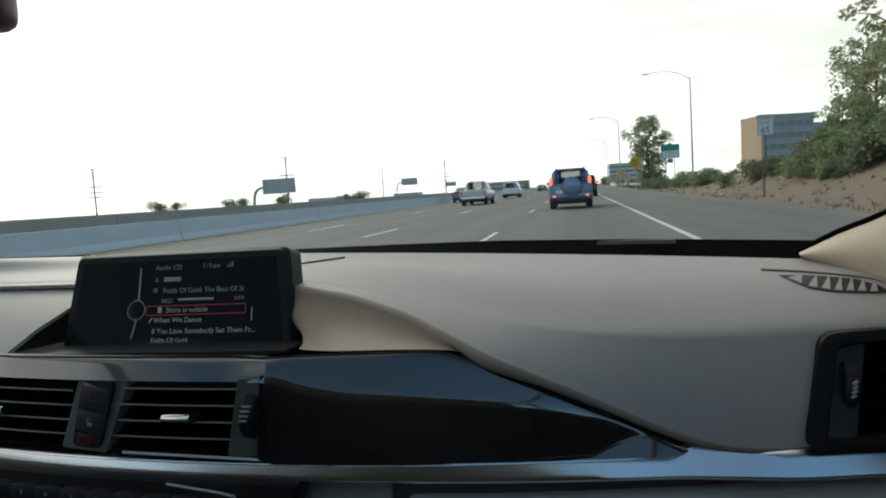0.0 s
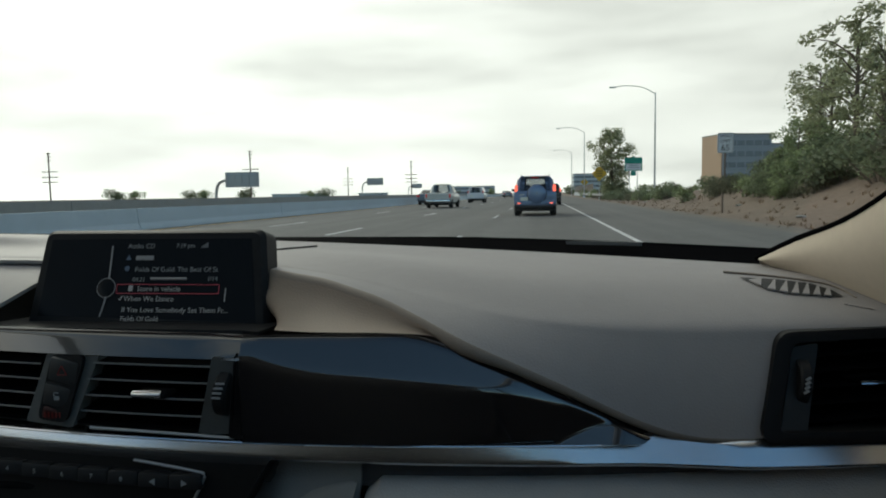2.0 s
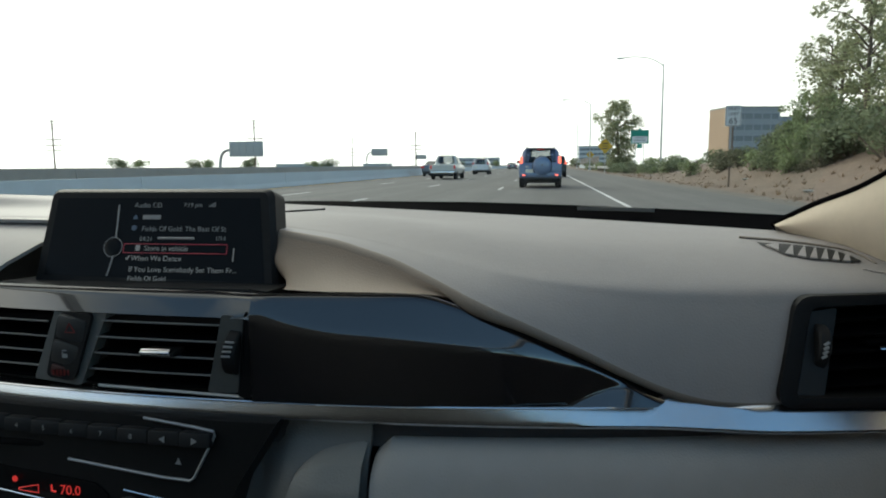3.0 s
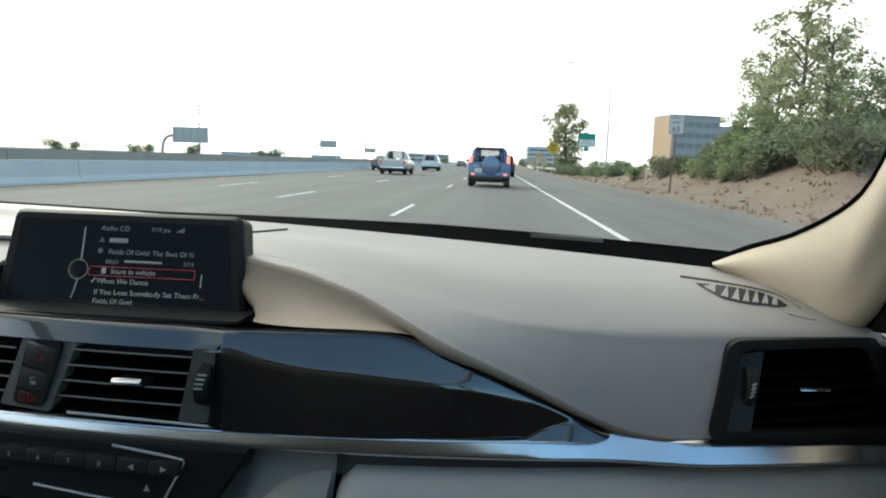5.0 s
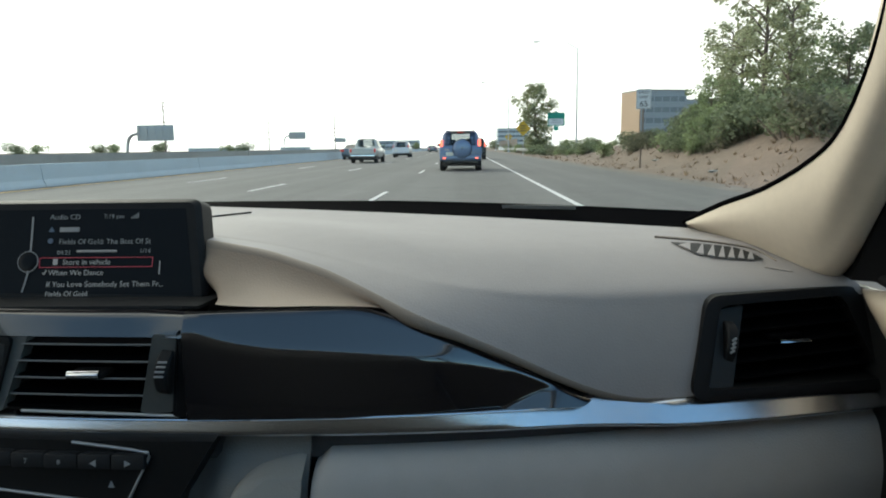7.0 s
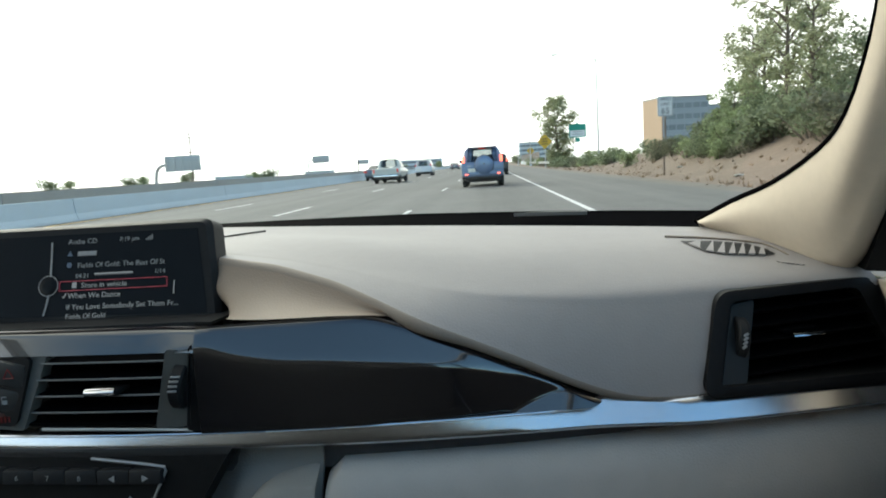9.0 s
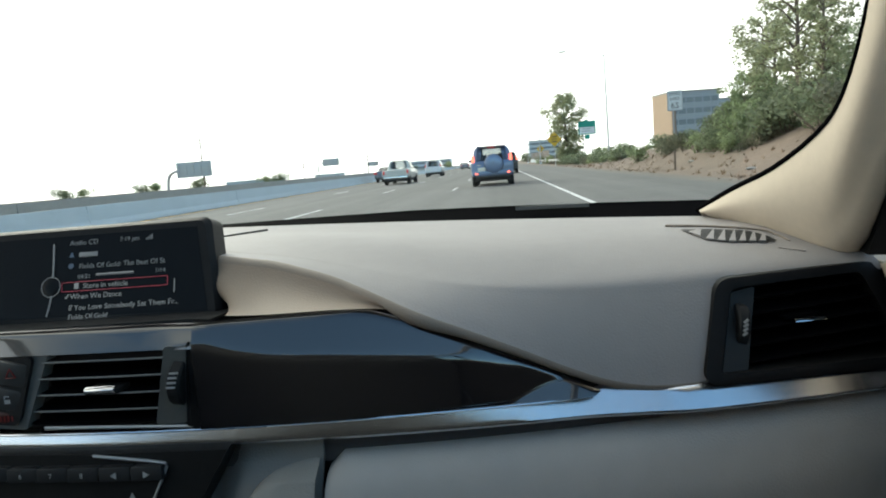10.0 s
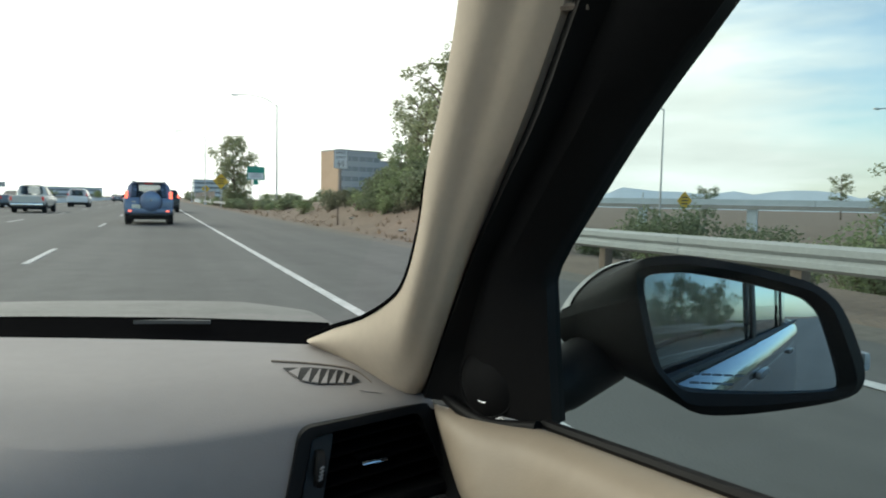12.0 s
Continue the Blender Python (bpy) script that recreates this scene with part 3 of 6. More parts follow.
def thumb_wheel(root, x, z, y):
    """A ribbed thumb wheel with pale ticks."""
    prof = [(0.001, -0.0055), (0.018, -0.0055), (0.0195, -0.004), (0.0195, 0.004), (0.018, 0.0055), (0.001, 0.0055)]
    wm = Matrix.Translation((x, y + 0.006, z)) @ Matrix.Rotation(radians(7), 4, "Y") @ Matrix.Rotation(radians(90), 4, "Y")
    part("thumb_wheel", revolve(prof, wm, 28), M_BLACK, root, "black ribbed thumb wheel")
    for k in range(4):
        a = radians(34 - 11 * k)
        part("tick", box((x + 0.0008 * (2 - k), y + 0.006 - 0.0198 * math.cos(a), z + 0.0198 * math.sin(a)), (0.0075, 0.0012, 0.0016), 0.0003), M_GREYPRINT, root, "pale tick")


v1 = vent("centre_vent", -0.341, VENT_R, 0.797, 0.860, 0.045, -0.2608, 0.026, 4, tab_z=0.8270, slant=0.028)
yv = trim_y(-0.195)
plate = round_poly([(-0.2172, yv, 0.7955), (-0.2020, yv, 0.8610), (-0.1825, yv, 0.8595), (-0.1905, yv, 0.7960)], 0.003, 3)
part("wheel_plate", prism(plate, (0, 0.012, 0), (0, -0.0015, 0)), M_PLATEGREY, v1, "charcoal wheel plate")
thumb_wheel(v1, -0.1928, 0.8300, yv - 0.001)
frame_in = round_poly([(-0.1903, 0, 0.7935), (-0.1823, 0, 0.8625), (-0.1790, 0, 0.8650), (-0.1790, 0, 0.7920)], 0.003, 3)
part("vent_frame", prism([(p.x, yv - 0.001, p.z) for p in frame_in], (0, 0.012, 0), (0, -0.002, 0)), M_RUBBER, v1, "black rounded vent frame")
part("vent_lip", tube([(VENT_R + 0.002, trim_y(VENT_R) - 0.002, 0.799), (VENT_R + 0.001, trim_y(VENT_R) - 0.001, 0.7955), (-0.187, trim_y(-0.187) - 0.001, 0.793), (-0.319, trim_y(-0.319) - 0.001, 0.7955)], 0.0014, 6), M_STEEL, v1, "thin satin metal lip")
vent("centre_vent", VENT_L, -0.366, 0.797, 0.856, 0.045, -0.464, 0.026, 4, tab_z=0.8270)

# hazard and lock switches between the vents
hz = part("switch_panel", prism(round_poly([(-0.361, 0.642, 0.860), (-0.3095, 0.638, 0.859), (-0.3360, 0.634, 0.7945), (-0.385, 0.640, 0.797)], 0.003, 3), (0, 0.012, 0), (0, -0.002, 0)), M_SATIN, dash, "grey satin switch panel")
part("insert", prism(round_poly([(-0.3545, 0.637, 0.8575), (-0.3215, 0.634, 0.8570), (-0.3405, 0.631, 0.7990), (-0.3705, 0.635, 0.8005)], 0.007, 4), (0, 0.004, 0), (0, -0.0015, 0)), M_BLACK, hz, "black button surround")
for nm, zc, hgt, wid, lab in (("hazard_button", 0.8435, 0.021, 0.027, "black button with a red triangle"), ("lock_button", 0.8215, 0.020, 0.027, "black button with a padlock mark"), ("warning_lamp", 0.8055, 0.011, 0.022, "dark red warning lamp window")):
    xc = -0.3370 - (0.86 - zc) * 0.30
    b = part(nm, box((xc, 0.637, zc), (wid, 0.012, hgt), 0.003, m=Matrix.Rotation(radians(12), 4, "Y")), M_SWITCH if nm != "warning_lamp" else mat("dark_red_lens", (0.05, 0.008, 0.008), 0.3), hz, lab)
    if nm == "hazard_button":
        for k in range(3):
            a0, a1 = radians(90 + 120 * k), radians(210 + 120 * k)
            part("mark", tube([(xc + 0.0052 * math.cos(a0), 0.6305, zc + 0.0052 * math.sin(a0)), (xc + 0.0052 * math.cos(a1), 0.6305, zc + 0.0052 * math.sin(a1))], 0.0005, 5), M_REDPRINT, b, "red triangle line")
    elif nm == "lock_button":
        part("mark", box((xc, 0.6307, zc - 0.0012), (0.0046, 0.0006, 0.0034)), M_GREYPRINT, b, "pale padlock mark")
        part("mark", tube([(xc - 0.002, 0.6305, zc + 0.001), (xc - 0.002, 0.6305, zc + 0.0035), (xc + 0.002, 0.6305, zc + 0.0035)], 0.0005, 5), M_GREYPRINT, b)
    else:
        for k in range(5):
            part("mark", box((xc - 0.007 + 0.0035 * k, 0.6305, zc), (0.0012, 0.0006, 0.0045)), M_REDPRINT, b)

# side vent
def sv_pt(x, z, dy=0.0):
    """A point on the pad's front face, moved in or out."""
    return (x, 0.667 + 0.33 * (x - 0.25) + 0.50 * (z - 0.78) + dy, z)


v3 = part("side_vent", grid([[sv_pt(p.x, p.z, 0.012) for p in SV_OUTER] + [sv_pt(SV_OUTER[0].x, SV_OUTER[0].z, 0.012)],
                             [sv_pt(p.x, p.z, -0.0015) for p in SV_OUTER] + [sv_pt(SV_OUTER[0].x, SV_OUTER[0].z, -0.0015)],
                             [sv_pt(p.x * 0.6 + q.x * 0.4, p.z * 0.6 + q.z * 0.4, -0.003) for p, q in zip(SV_OUTER, SV_INNER)] + [sv_pt(SV_OUTER[0].x * 0.6 + SV_INNER[0].x * 0.4, SV_OUTER[0].z * 0.6 + SV_INNER[0].z * 0.4, -0.003)],
                             [sv_pt(p.x, p.z, -0.002) for p in SV_INNER] + [sv_pt(SV_INNER[0].x, SV_INNER[0].z, -0.002)],
                             [sv_pt(p.x, p.z, 0.05) for p in SV_INNER] + [sv_pt(SV_INNER[0].x, SV_INNER[0].z, 0.05)]]), M_RUBBER, dash, "black side air vent frame")
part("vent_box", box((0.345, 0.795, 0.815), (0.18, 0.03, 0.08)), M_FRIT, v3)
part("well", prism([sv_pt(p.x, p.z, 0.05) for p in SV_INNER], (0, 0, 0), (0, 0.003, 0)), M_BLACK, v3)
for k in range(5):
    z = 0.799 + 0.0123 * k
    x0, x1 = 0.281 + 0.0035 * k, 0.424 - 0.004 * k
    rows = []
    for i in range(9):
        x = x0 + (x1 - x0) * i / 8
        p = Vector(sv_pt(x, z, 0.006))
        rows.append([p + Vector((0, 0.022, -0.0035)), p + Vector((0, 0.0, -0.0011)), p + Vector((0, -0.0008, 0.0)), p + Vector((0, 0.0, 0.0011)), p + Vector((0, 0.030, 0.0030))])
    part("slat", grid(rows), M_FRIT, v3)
part("tab", box(sv_pt(0.3365, 0.829, 0.010), (0.034, 0.014, 0.0045), 0.002, m=Matrix.Rotation(radians(15), 4, "Z")), M_FRIT, v3)
part("tab_trim", box((0.3365, 0.7045, 0.8300), (0.029, 0.0034, 0.0034), 0.0006, m=Matrix.Rotation(radians(11), 4, "Z") @ Matrix.Rotation(radians(-40), 4, "X")), M_CHROME, v3, "chrome tab strip")
plate = round_poly([sv_pt(0.2545, 0.7955, 0.004), sv_pt(0.2750, 0.8560, 0.004), sv_pt(0.2985, 0.8580, 0.004), sv_pt(0.2775, 0.7935, 0.004)], 0.003, 3)
part("wheel_plate", prism(plate, (0, 0, 0), (0, 0.003, 0)), M_VENTPLATE, v3, "blue-black wheel plate")
wm = Matrix.Translation(sv_pt(0.2785, 0.8265, 0.013)) @ Matrix.Rotation(radians(8), 4, "Y") @ Matrix.Rotation(radians(90), 4, "Y")
part("thumb_wheel", revolve([(0.001, -0.0050), (0.0185, -0.0050), (0.020, -0.0035), (0.020, 0.0035), (0.0185, 0.0050), (0.001, 0.0050)], wm, 28), M_BLACK, v3, "black ribbed thumb wheel")
for k in range(4):
    a = radians(24 - 10 * k)
    c = Vector(sv_pt(0.2785, 0.8265, 0.013)) + Vector((0.0012 - 0.0006 * k, -0.0205 * math.cos(a), 0.0205 * math.sin(a)))
    part("tick", box(c, (0.0046, 0.0010, 0.0022), 0.0003, m=Matrix.Rotation(radians(-35), 4, "Y")), M_GREYPRINT, v3, "pale tick")

# defroster vent on the pad
def pad_point(x, y, lift=0.0):
    pr = pad_profile(x)
    for a, b in zip(pr[8:], pr[9:]):
        if a.y <= y <= b.y:
            t = (y - a.y) / (b.y - a.y)
            return Vector((x, y, a.z + (b.z - a.z) * t + lift))
    return Vector((x, y, pr[-1].z + lift))


SLOT_FOOT = [(0.267, 0.845), (0.2740, 0.822), (0.2812, 0.8053), (0.2997, 0.7977), (0.3362, 0.800)]
SLOT_TOP = [(0.267, 0.8475), (0.300, 0.8450), (0.3335, 0.8365), (0.3465, 0.820), (0.350, 0.8065)]
rows = []
for i in range(25):
    x = 0.2672 + 0.0826 * i / 24
    y0, y1 = ray_polyline(SLOT_FOOT, x)[0] + max(0.0, x - 0.3362) * 0.45, ray_polyline(SLOT_TOP, x)[0]
    rows.append([pad_point(x, y0 + (y1 - y0) * k / 8, 0.0012) for k in range(9)])
dv = part("defroster_vent", grid(rows), M_BLACK, dash, "dark defroster slot with pale fins")
rim = [pad_point(0.2585, 0.8770, 0.0012), pad_point(0.298, 0.862, 0.0012), pad_point(0.338, 0.845, 0.0012), pad_point(0.354, 0.832, 0.0012), pad_point(0.3625, 0.8065, 0.0008)]
part("rim", tube(spline(rim, 5), 0.0014, 6, r_end=0.0007), M_EDGE, dv, "raised rear rim")
for k in range(7):
    xb = 0.2775 + 0.0099 * k
    yb = ray_polyline(SLOT_FOOT, xb)[0]
    yt = yb + (0.848 - 0.19 * (xb - 0.27) - yb) * 0.86
    a, a2, b, c = (pad_point(xb + 0.30 * (yt - yb), yt, 0.0014), pad_point(xb + 0.30 * (yt - yb) + 0.0008, yt - 0.001, 0.0014),
                   pad_point(xb + 0.0006, yb, 0.0014), pad_point(xb - 0.0062, ray_polyline(SLOT_FOOT, xb - 0.0062)[0], 0.0014))
    part("fin", prism([a, a2, b, c], (0, 0, 0), (0, 0, 0.0014)), M_PAD, dv)
for k in range(6):
    p = pad_point(0.3445 + 0.0042 * k, 0.7865 - 0.001 * k, 0.0006)
    part("embossed_mark", box(p, (0.0028, 0.0036, 0.0006), 0.0002), M_PAD, dash)
# line between the pad and the display bay
part("seam", tube([pad_point(-0.30, 0.90, 0.001), pad_point(-0.27, 0.96, 0.001), pad_point(-0.245, 1.02, 0.001)], 0.0012, 6), M_BLACK, dash)

# ---- display ----
disp = thing("display_screen", (-0.34, 0.80, 0.85), "wide black dashboard display showing a music list", "screen")


def scr(x, z, d=0.0):
    """A point on the display's face."""
    return Vector((x, 0.76 + 0.34 * (z - 0.866) + d, z))


outline = round_poly([scr(-0.480, 0.848), scr(-0.474, 0.956), scr(-0.222, 0.956), scr(-0.206, 0.846)], 0.010, 6)
inner = round_poly([scr(-0.475, 0.853), scr(-0.4695, 0.952), scr(-0.2265, 0.952), scr(-0.2115, 0.850)], 0.008, 6)
rows = [[p + Vector((0, 0.028, -0.006)) for p in outline], [p + Vector((0, 0.002, 0)) for p in outline], [p + Vector((0, -0.0035, 0.001)) for p in inner]]
part("housing", grid(rows, closed=True), M_BLACK, disp, "black display housing")
part("glass", prism([scr(-0.4655, 0.868, -0.0042), scr(-0.4625, 0.947, -0.0042), scr(-0.2345, 0.947, -0.0042), scr(-0.2215, 0.864, -0.0042)], (0, 0, 0), (0, 0.0006, 0)), M_SCREEN, disp, "dark glossy display glass")
part("foot", box((-0.2, 0.80, 0.862), (0.03, 0.05, 0.014), 0.005), M_BLACK, disp)
SCR_M = Matrix.Rotation(radians(90 - 18.8), 4, "X")


def words(text, x, z, size, material):
    return lettering("text", text, size, Matrix.Translation(scr(x, z, -0.0054)) @ SCR_M, material, disp)


def screen_bar(x0, z0, x1, z1, w, material):
    a, b = scr(x0, z0, -0.0054), scr(x1, z1, -0.0054)
    part("line", tube([a, b], w, 4), material, disp)


words("Audio CD", -0.372, 0.9375, 0.0075, M_TEXTDIM)
words("7:19 pm", -0.317, 0.938, 0.0065, M_TEXTDIM)
for k in range(4):
    screen_bar(-0.288 + 0.002 * k, 0.938, -0.288 + 0.002 * k, 0.9395 + 0.0012 * k, 0.0006, M_TEXTDIM)
part("name_bar", box(scr(-0.351, 0.9275, -0.005), (0.020, 0.001, 0.0048), 0.0004, m=Matrix.Rotation(radians(-18.8), 4, "X")), M_TEXTDIM, disp)
part("icon", prism([scr(-0.3722, 0.9255, -0.0054), scr(-0.3665, 0.9255, -0.0054), scr(-0.3693, 0.9305, -0.0054)], (0, 0, 0), (0, 0.0006, 0)), M_ETCH, disp)
part("icon", revolve([(0.001, 0), (0.0028, 0), (0.0028, 0.0006), (0.001, 0.0006)], Matrix.Translation(scr(-0.3693, 0.9165, -0.0050)) @ SCR_M, 14), M_ETCH, disp)
words("Fields Of Gold: The Best Of St", -0.3605, 0.9135, 0.0075, M_TEXTDIM)
words("04:21", -0.3615, 0.9035, 0.0065, M_TEXTDIM)
screen_bar(-0.341, 0.9065, -0.301, 0.9065, 0.0013, M_TEXTDIM)
words("1/14", -0.278, 0.9045, 0.0065, M_TEXTDIM)
words("Store in vehicle", -0.355, 0.8938, 0.0078, M_TEXT)
part("icon", box(scr(-0.3625, 0.8965, -0.005), (0.0045, 0.001, 0.006), 0.0004, m=Matrix.Rotation(radians(-18.8), 4, "X")), M_TEXT, disp)
words("When We Dance", -0.3685, 0.8838, 0.0078, M_TEXT)
screen_bar(-0.374, 0.8862, -0.3728, 0.8845, 0.0006, M_TEXT)
screen_bar(-0.3728, 0.8845, -0.3705, 0.8888, 0.0006, M_TEXT)
words("If You Love Somebody Set Them Fr...", -0.3695, 0.8728, 0.0078, M_TEXT)
words("Fields Of Gold", -0.3695, 0.8640, 0.0072, M_TEXT)
for a, b in (((-0.378, 0.9005), (-0.264, 0.9005)), ((-0.378, 0.8915), (-0.264, 0.8915)), ((-0.264, 0.9005), (-0.264, 0.8915)), ((-0.378, 0.9005), (-0.378, 0.8915))):
    screen_bar(*a, *b, 0.0003, M_REDLINE)
screen_bar(-0.2565, 0.897, -0.2565, 0.884, 0.0006, M_TEXT)
arc = [scr(-0.3885 - 0.012 * ((z - 0.90) / 0.05) ** 2 * (1 if z < 0.9 else 0.15), z, -0.0052) for z in [0.868 + 0.0072 * k for k in range(11)]]
part("dial_line", tube(arc, 0.0009, 5), M_TEXTDIM, disp)
part("dial_knob", revolve([(0.004, 0), (0.0085, 0.0002), (0.0105, 0.0008), (0.0085, 0.0014), (0.004, 0.0016)], Matrix.Translation(scr(-0.390, 0.897, -0.0048)) @ SCR_M, 20), M_SCREEN, disp, "dark round menu knob picture")

part("knob_ring", tube([scr(-0.390 + 0.0102 * math.cos(a), 0.897 + 0.0098 * math.sin(a), -0.0056) for a in [2 * math.pi * k / 24 for k in range(25)]], 0.0005, 5), M_TEXTDIM, disp, "pale ring")

# ---- audio and climate panels ----
cdp = thing("audio_panel", (-0.37, 0.63, 0.70), "black audio panel with preset buttons and a chrome outline", "car radio")


def cpt(x, z, d=0.0):
    """A point on the slanted centre panel."""
    return Vector((x, trim_y(x) - 0.008 + 0.10 * (z - 0.77) + d, z))


def plate_x(k, z):
    """The faceplate narrows towards its foot."""
    return -0.59 + (0.433 - 0.63 * (0.773 - z) * (1 if z > 0.70 else 0.6)) * k / 12


part("faceplate", shell(grid([[cpt(plate_x(k, z), z, d) for z, d in ((0.777, 0.008), (0.774, 0.0), (0.72, 0.0), (0.60, -0.01), (0.45, -0.03))] for k in range(13)] + [[cpt(plate_x(12, z) + 0.002, z, 0.03) for z in (0.777, 0.774, 0.72, 0.60, 0.45)]]), 0.004), M_FACE, cdp, "black faceplate")
for k in range(10):
    x = -0.2235 if k == 0 else -0.2512 - 0.0283 * (k - 1)
    bt = part("button", box(cpt(x, 0.7595, -0.003), (0.0275, 0.010, 0.0125), 0.0025, m=Matrix.Rotation(radians(-6), 4, "X")), M_BUTTON, cdp, "black preset button")
    if k < 2:
        s = 1 if k == 0 else -1
        part("arrow", prism([cpt(x + 0.003 * s, 0.7595, -0.0088), cpt(x - 0.002 * s, 0.7622, -0.0088), cpt(x - 0.002 * s, 0.7568, -0.0088)], (0, 0, 0), (0, 0.0006, 0)), M_GREYPRINT, bt, "pale arrow")
    elif k < 9:
        lettering("digit", str(10 - k), 0.006, Matrix.Translation(cpt(x - 0.002, 0.758, -0.0090)) @ Matrix.Rotation(radians(84), 4, "X"), M_GREYPRINT, bt)
part("arrow", prism([cpt(-0.2405, 0.7425, -0.002), cpt(-0.2432, 0.737, -0.002), cpt(-0.2378, 0.737, -0.002)], (0, 0, 0), (0, 0.0006, 0)), M_GREYPRINT, cdp, "pale eject arrow")
part("chrome_outline", tube([cpt(-0.272, 0.7735, -0.002), cpt(-0.225, 0.7685, -0.002), cpt(-0.209, 0.766, -0.002), cpt(-0.208, 0.763, -0.002), cpt(-0.226, 0.7275, -0.002), cpt(-0.230, 0.7245, -0.002), cpt(-0.255, 0.7255, -0.002), cpt(-0.345, 0.733, -0.002)], 0.0013, 6), M_STEEL, cdp, "chrome outline")
part("disc_slot", box(cpt(-0.39, 0.742, 0.0), (0.22, 0.004, 0.006), 0.002), M_SCREEN, cdp, "dark disc slot")
clim = thing("climate_panel", (-0.37, 0.62, 0.66), "black climate panel with lit red temperature digits", "climate control")
part("display_window", prism([cpt(-0.46, 0.722, -0.003), cpt(-0.318, 0.715, -0.003), cpt(-0.305, 0.706, -0.003), cpt(-0.310, 0.688, -0.003), cpt(-0.46, 0.692, -0.003)], (0, 0, 0), (0, 0.002, 0)), M_SCREEN, clim, "dark display window")
SLANT = Matrix.Rotation(radians(84), 4, "X")
lettering("digits", "70.0", 0.0115, Matrix.Translation(cpt(-0.352, 0.7030, -0.0045)) @ SLANT, M_REDLIT, clim)
part("seat_icon", tube([cpt(-0.3605, 0.7100, -0.0045), cpt(-0.3600, 0.7050, -0.0045), cpt(-0.3560, 0.7045, -0.0045)], 0.0009, 5), M_REDLIT, clim)
part("fan_icon", revolve([(0.0008, 0), (0.0026, 0), (0.0026, 0.0006), (0.0008, 0.0006)], Matrix.Translation(cpt(-0.399, 0.7110, -0.0045)) @ SLANT, 12), M_REDLIT, clim)
wedge = [cpt(-0.395, 0.7035, -0.0045), cpt(-0.374, 0.7085, -0.0045), cpt(-0.374, 0.7015, -0.0045), cpt(-0.395, 0.7020, -0.0045)]
for a, b in zip(wedge, wedge[1:] + wedge[:1]):
    part("fan_speed_line", tube([a, b], 0.0004, 4), M_REDLIT, clim)
part("chrome_outline", tube([cpt(-0.291, 0.7120, -0.002), cpt(-0.226, 0.7035, -0.002), cpt(-0.223, 0.7020, -0.002), cpt(-0.230, 0.680, -0.002)], 0.0010, 6), M_CHROME, clim, "chrome outline")
part("chrome_outline", tube([cpt(-0.43, 0.7015, -0.005), cpt(-0.345, 0.6955, -0.005)], 0.0009, 6), M_CHROME, clim)
knob = part("knob", revolve([(0.001, 0), (0.016, 0), (0.017, 0.004), (0.015, 0.012), (0.001, 0.013)], Matrix.Translation(cpt(-0.285, 0.690, 0.0)) @ SLANT, 24), M_SOFTBLACK, clim, "dark rotary knob")
part("warm_mark", tube([cpt(-0.279, 0.7030, -0.012), cpt(-0.274, 0.6985, -0.012)], 0.0009, 5), M_REDLIT, knob, "red warm mark")
part("cool_mark", tube([cpt(-0.297, 0.7030, -0.012), cpt(-0.3015, 0.6990, -0.012)], 0.0009, 5), mat("blue_print", (0.05, 0.12, 0.4), 0.5), knob, "blue cool mark")

# ---- pillar, windscreen, door ----
I_ = [(.32, .963, .908), (.34, .897, .935), (.358, .834, .9565), (.37, .765, .988), (.37, .719, 1.018), (.37, .685, 1.073), (.37, .668, 1.128), (.37, .641, 1.179), (.37, .617, 1.226), (.37, .600, 1.273), (.365, .56, 1.36)]
R_ = [(.33, .945, .899), (.35, .89, .893), (.370, .83, .887), (.388, .783, .882), (.388, .729, .937), (.388, .684, 1.004), (.388, .651, 1.063), (.388, .615, 1.127), (.388, .583, 1.179), (.388, .535, 1.25), (.388, .475, 1.34)]
S_ = [(.42, .765, .874), (.42, .735, .925), (.42, .69, .99), (.42, .642, 1.053), (.42, .588, 1.112), (.42, .533, 1.17), (.42, .479, 1.246), (.42, .41, 1.34)]
W_ = [(.48, .60, .885), (.477, .603, .93), (.474, .608, 1.0), (.474, .605, 1.038), (.48, .545, 1.112), (.48, .478, 1.178), (.48, .405, 1.24), (.48, .30, 1.335)]
pil = thing("a_pillar", (0.38, 0.75, 0.88), "cream fabric windscreen pillar trim with black door frame", "car pillar", kind="structure")
I_, R_ = ([(x, y - 0.008 * min(1, max(0, (z - 0.93) / 0.1)), z) for x, y, z in q] for q in (I_, R_))
rows = []
ss = spline(S_, 3)
for i, (a, b) in enumerate(zip(spline(I_, 3), spline(R_, 3))):
    out = a + (Vector((0.03, 0.05, -0.03)) if i < 15 else Vector((0.03, 0.06, 0.01)))
    row = [out] + [a + (b - a) * t + Vector((-0.009, -0.014, 0.004)) * math.sin(math.pi * t) for t in [k / 8 for k in range(8)]]
    if i < 9:
        row += [b + Vector((0.003 * k, 0.004 * k, -0.006 * k)) for k in range(7)]
    else:
        q = ss[i - 9]
        row += [b + (q - b) * t + Vector((-0.005, -0.008, 0)) * math.sin(math.pi * t) for t in (0, 0.12, 0.28, 0.5, 0.75, 1.0)] + [q + Vector((0.01, 0.03, 0))]
    rows.append(row)
skin = grid(rows)
skin.verts.ensure_lookup_table()
wide = len(rows[0])
inner_verts = [v for i, v in enumerate(skin.verts) if i % wide > 1 and not v.is_boundary]
for _ in range(3):
    bmesh.ops.smooth_vert(skin, verts=inner_verts, factor=0.5, use_axis_x=True, use_axis_y=True, use_axis_z=True)
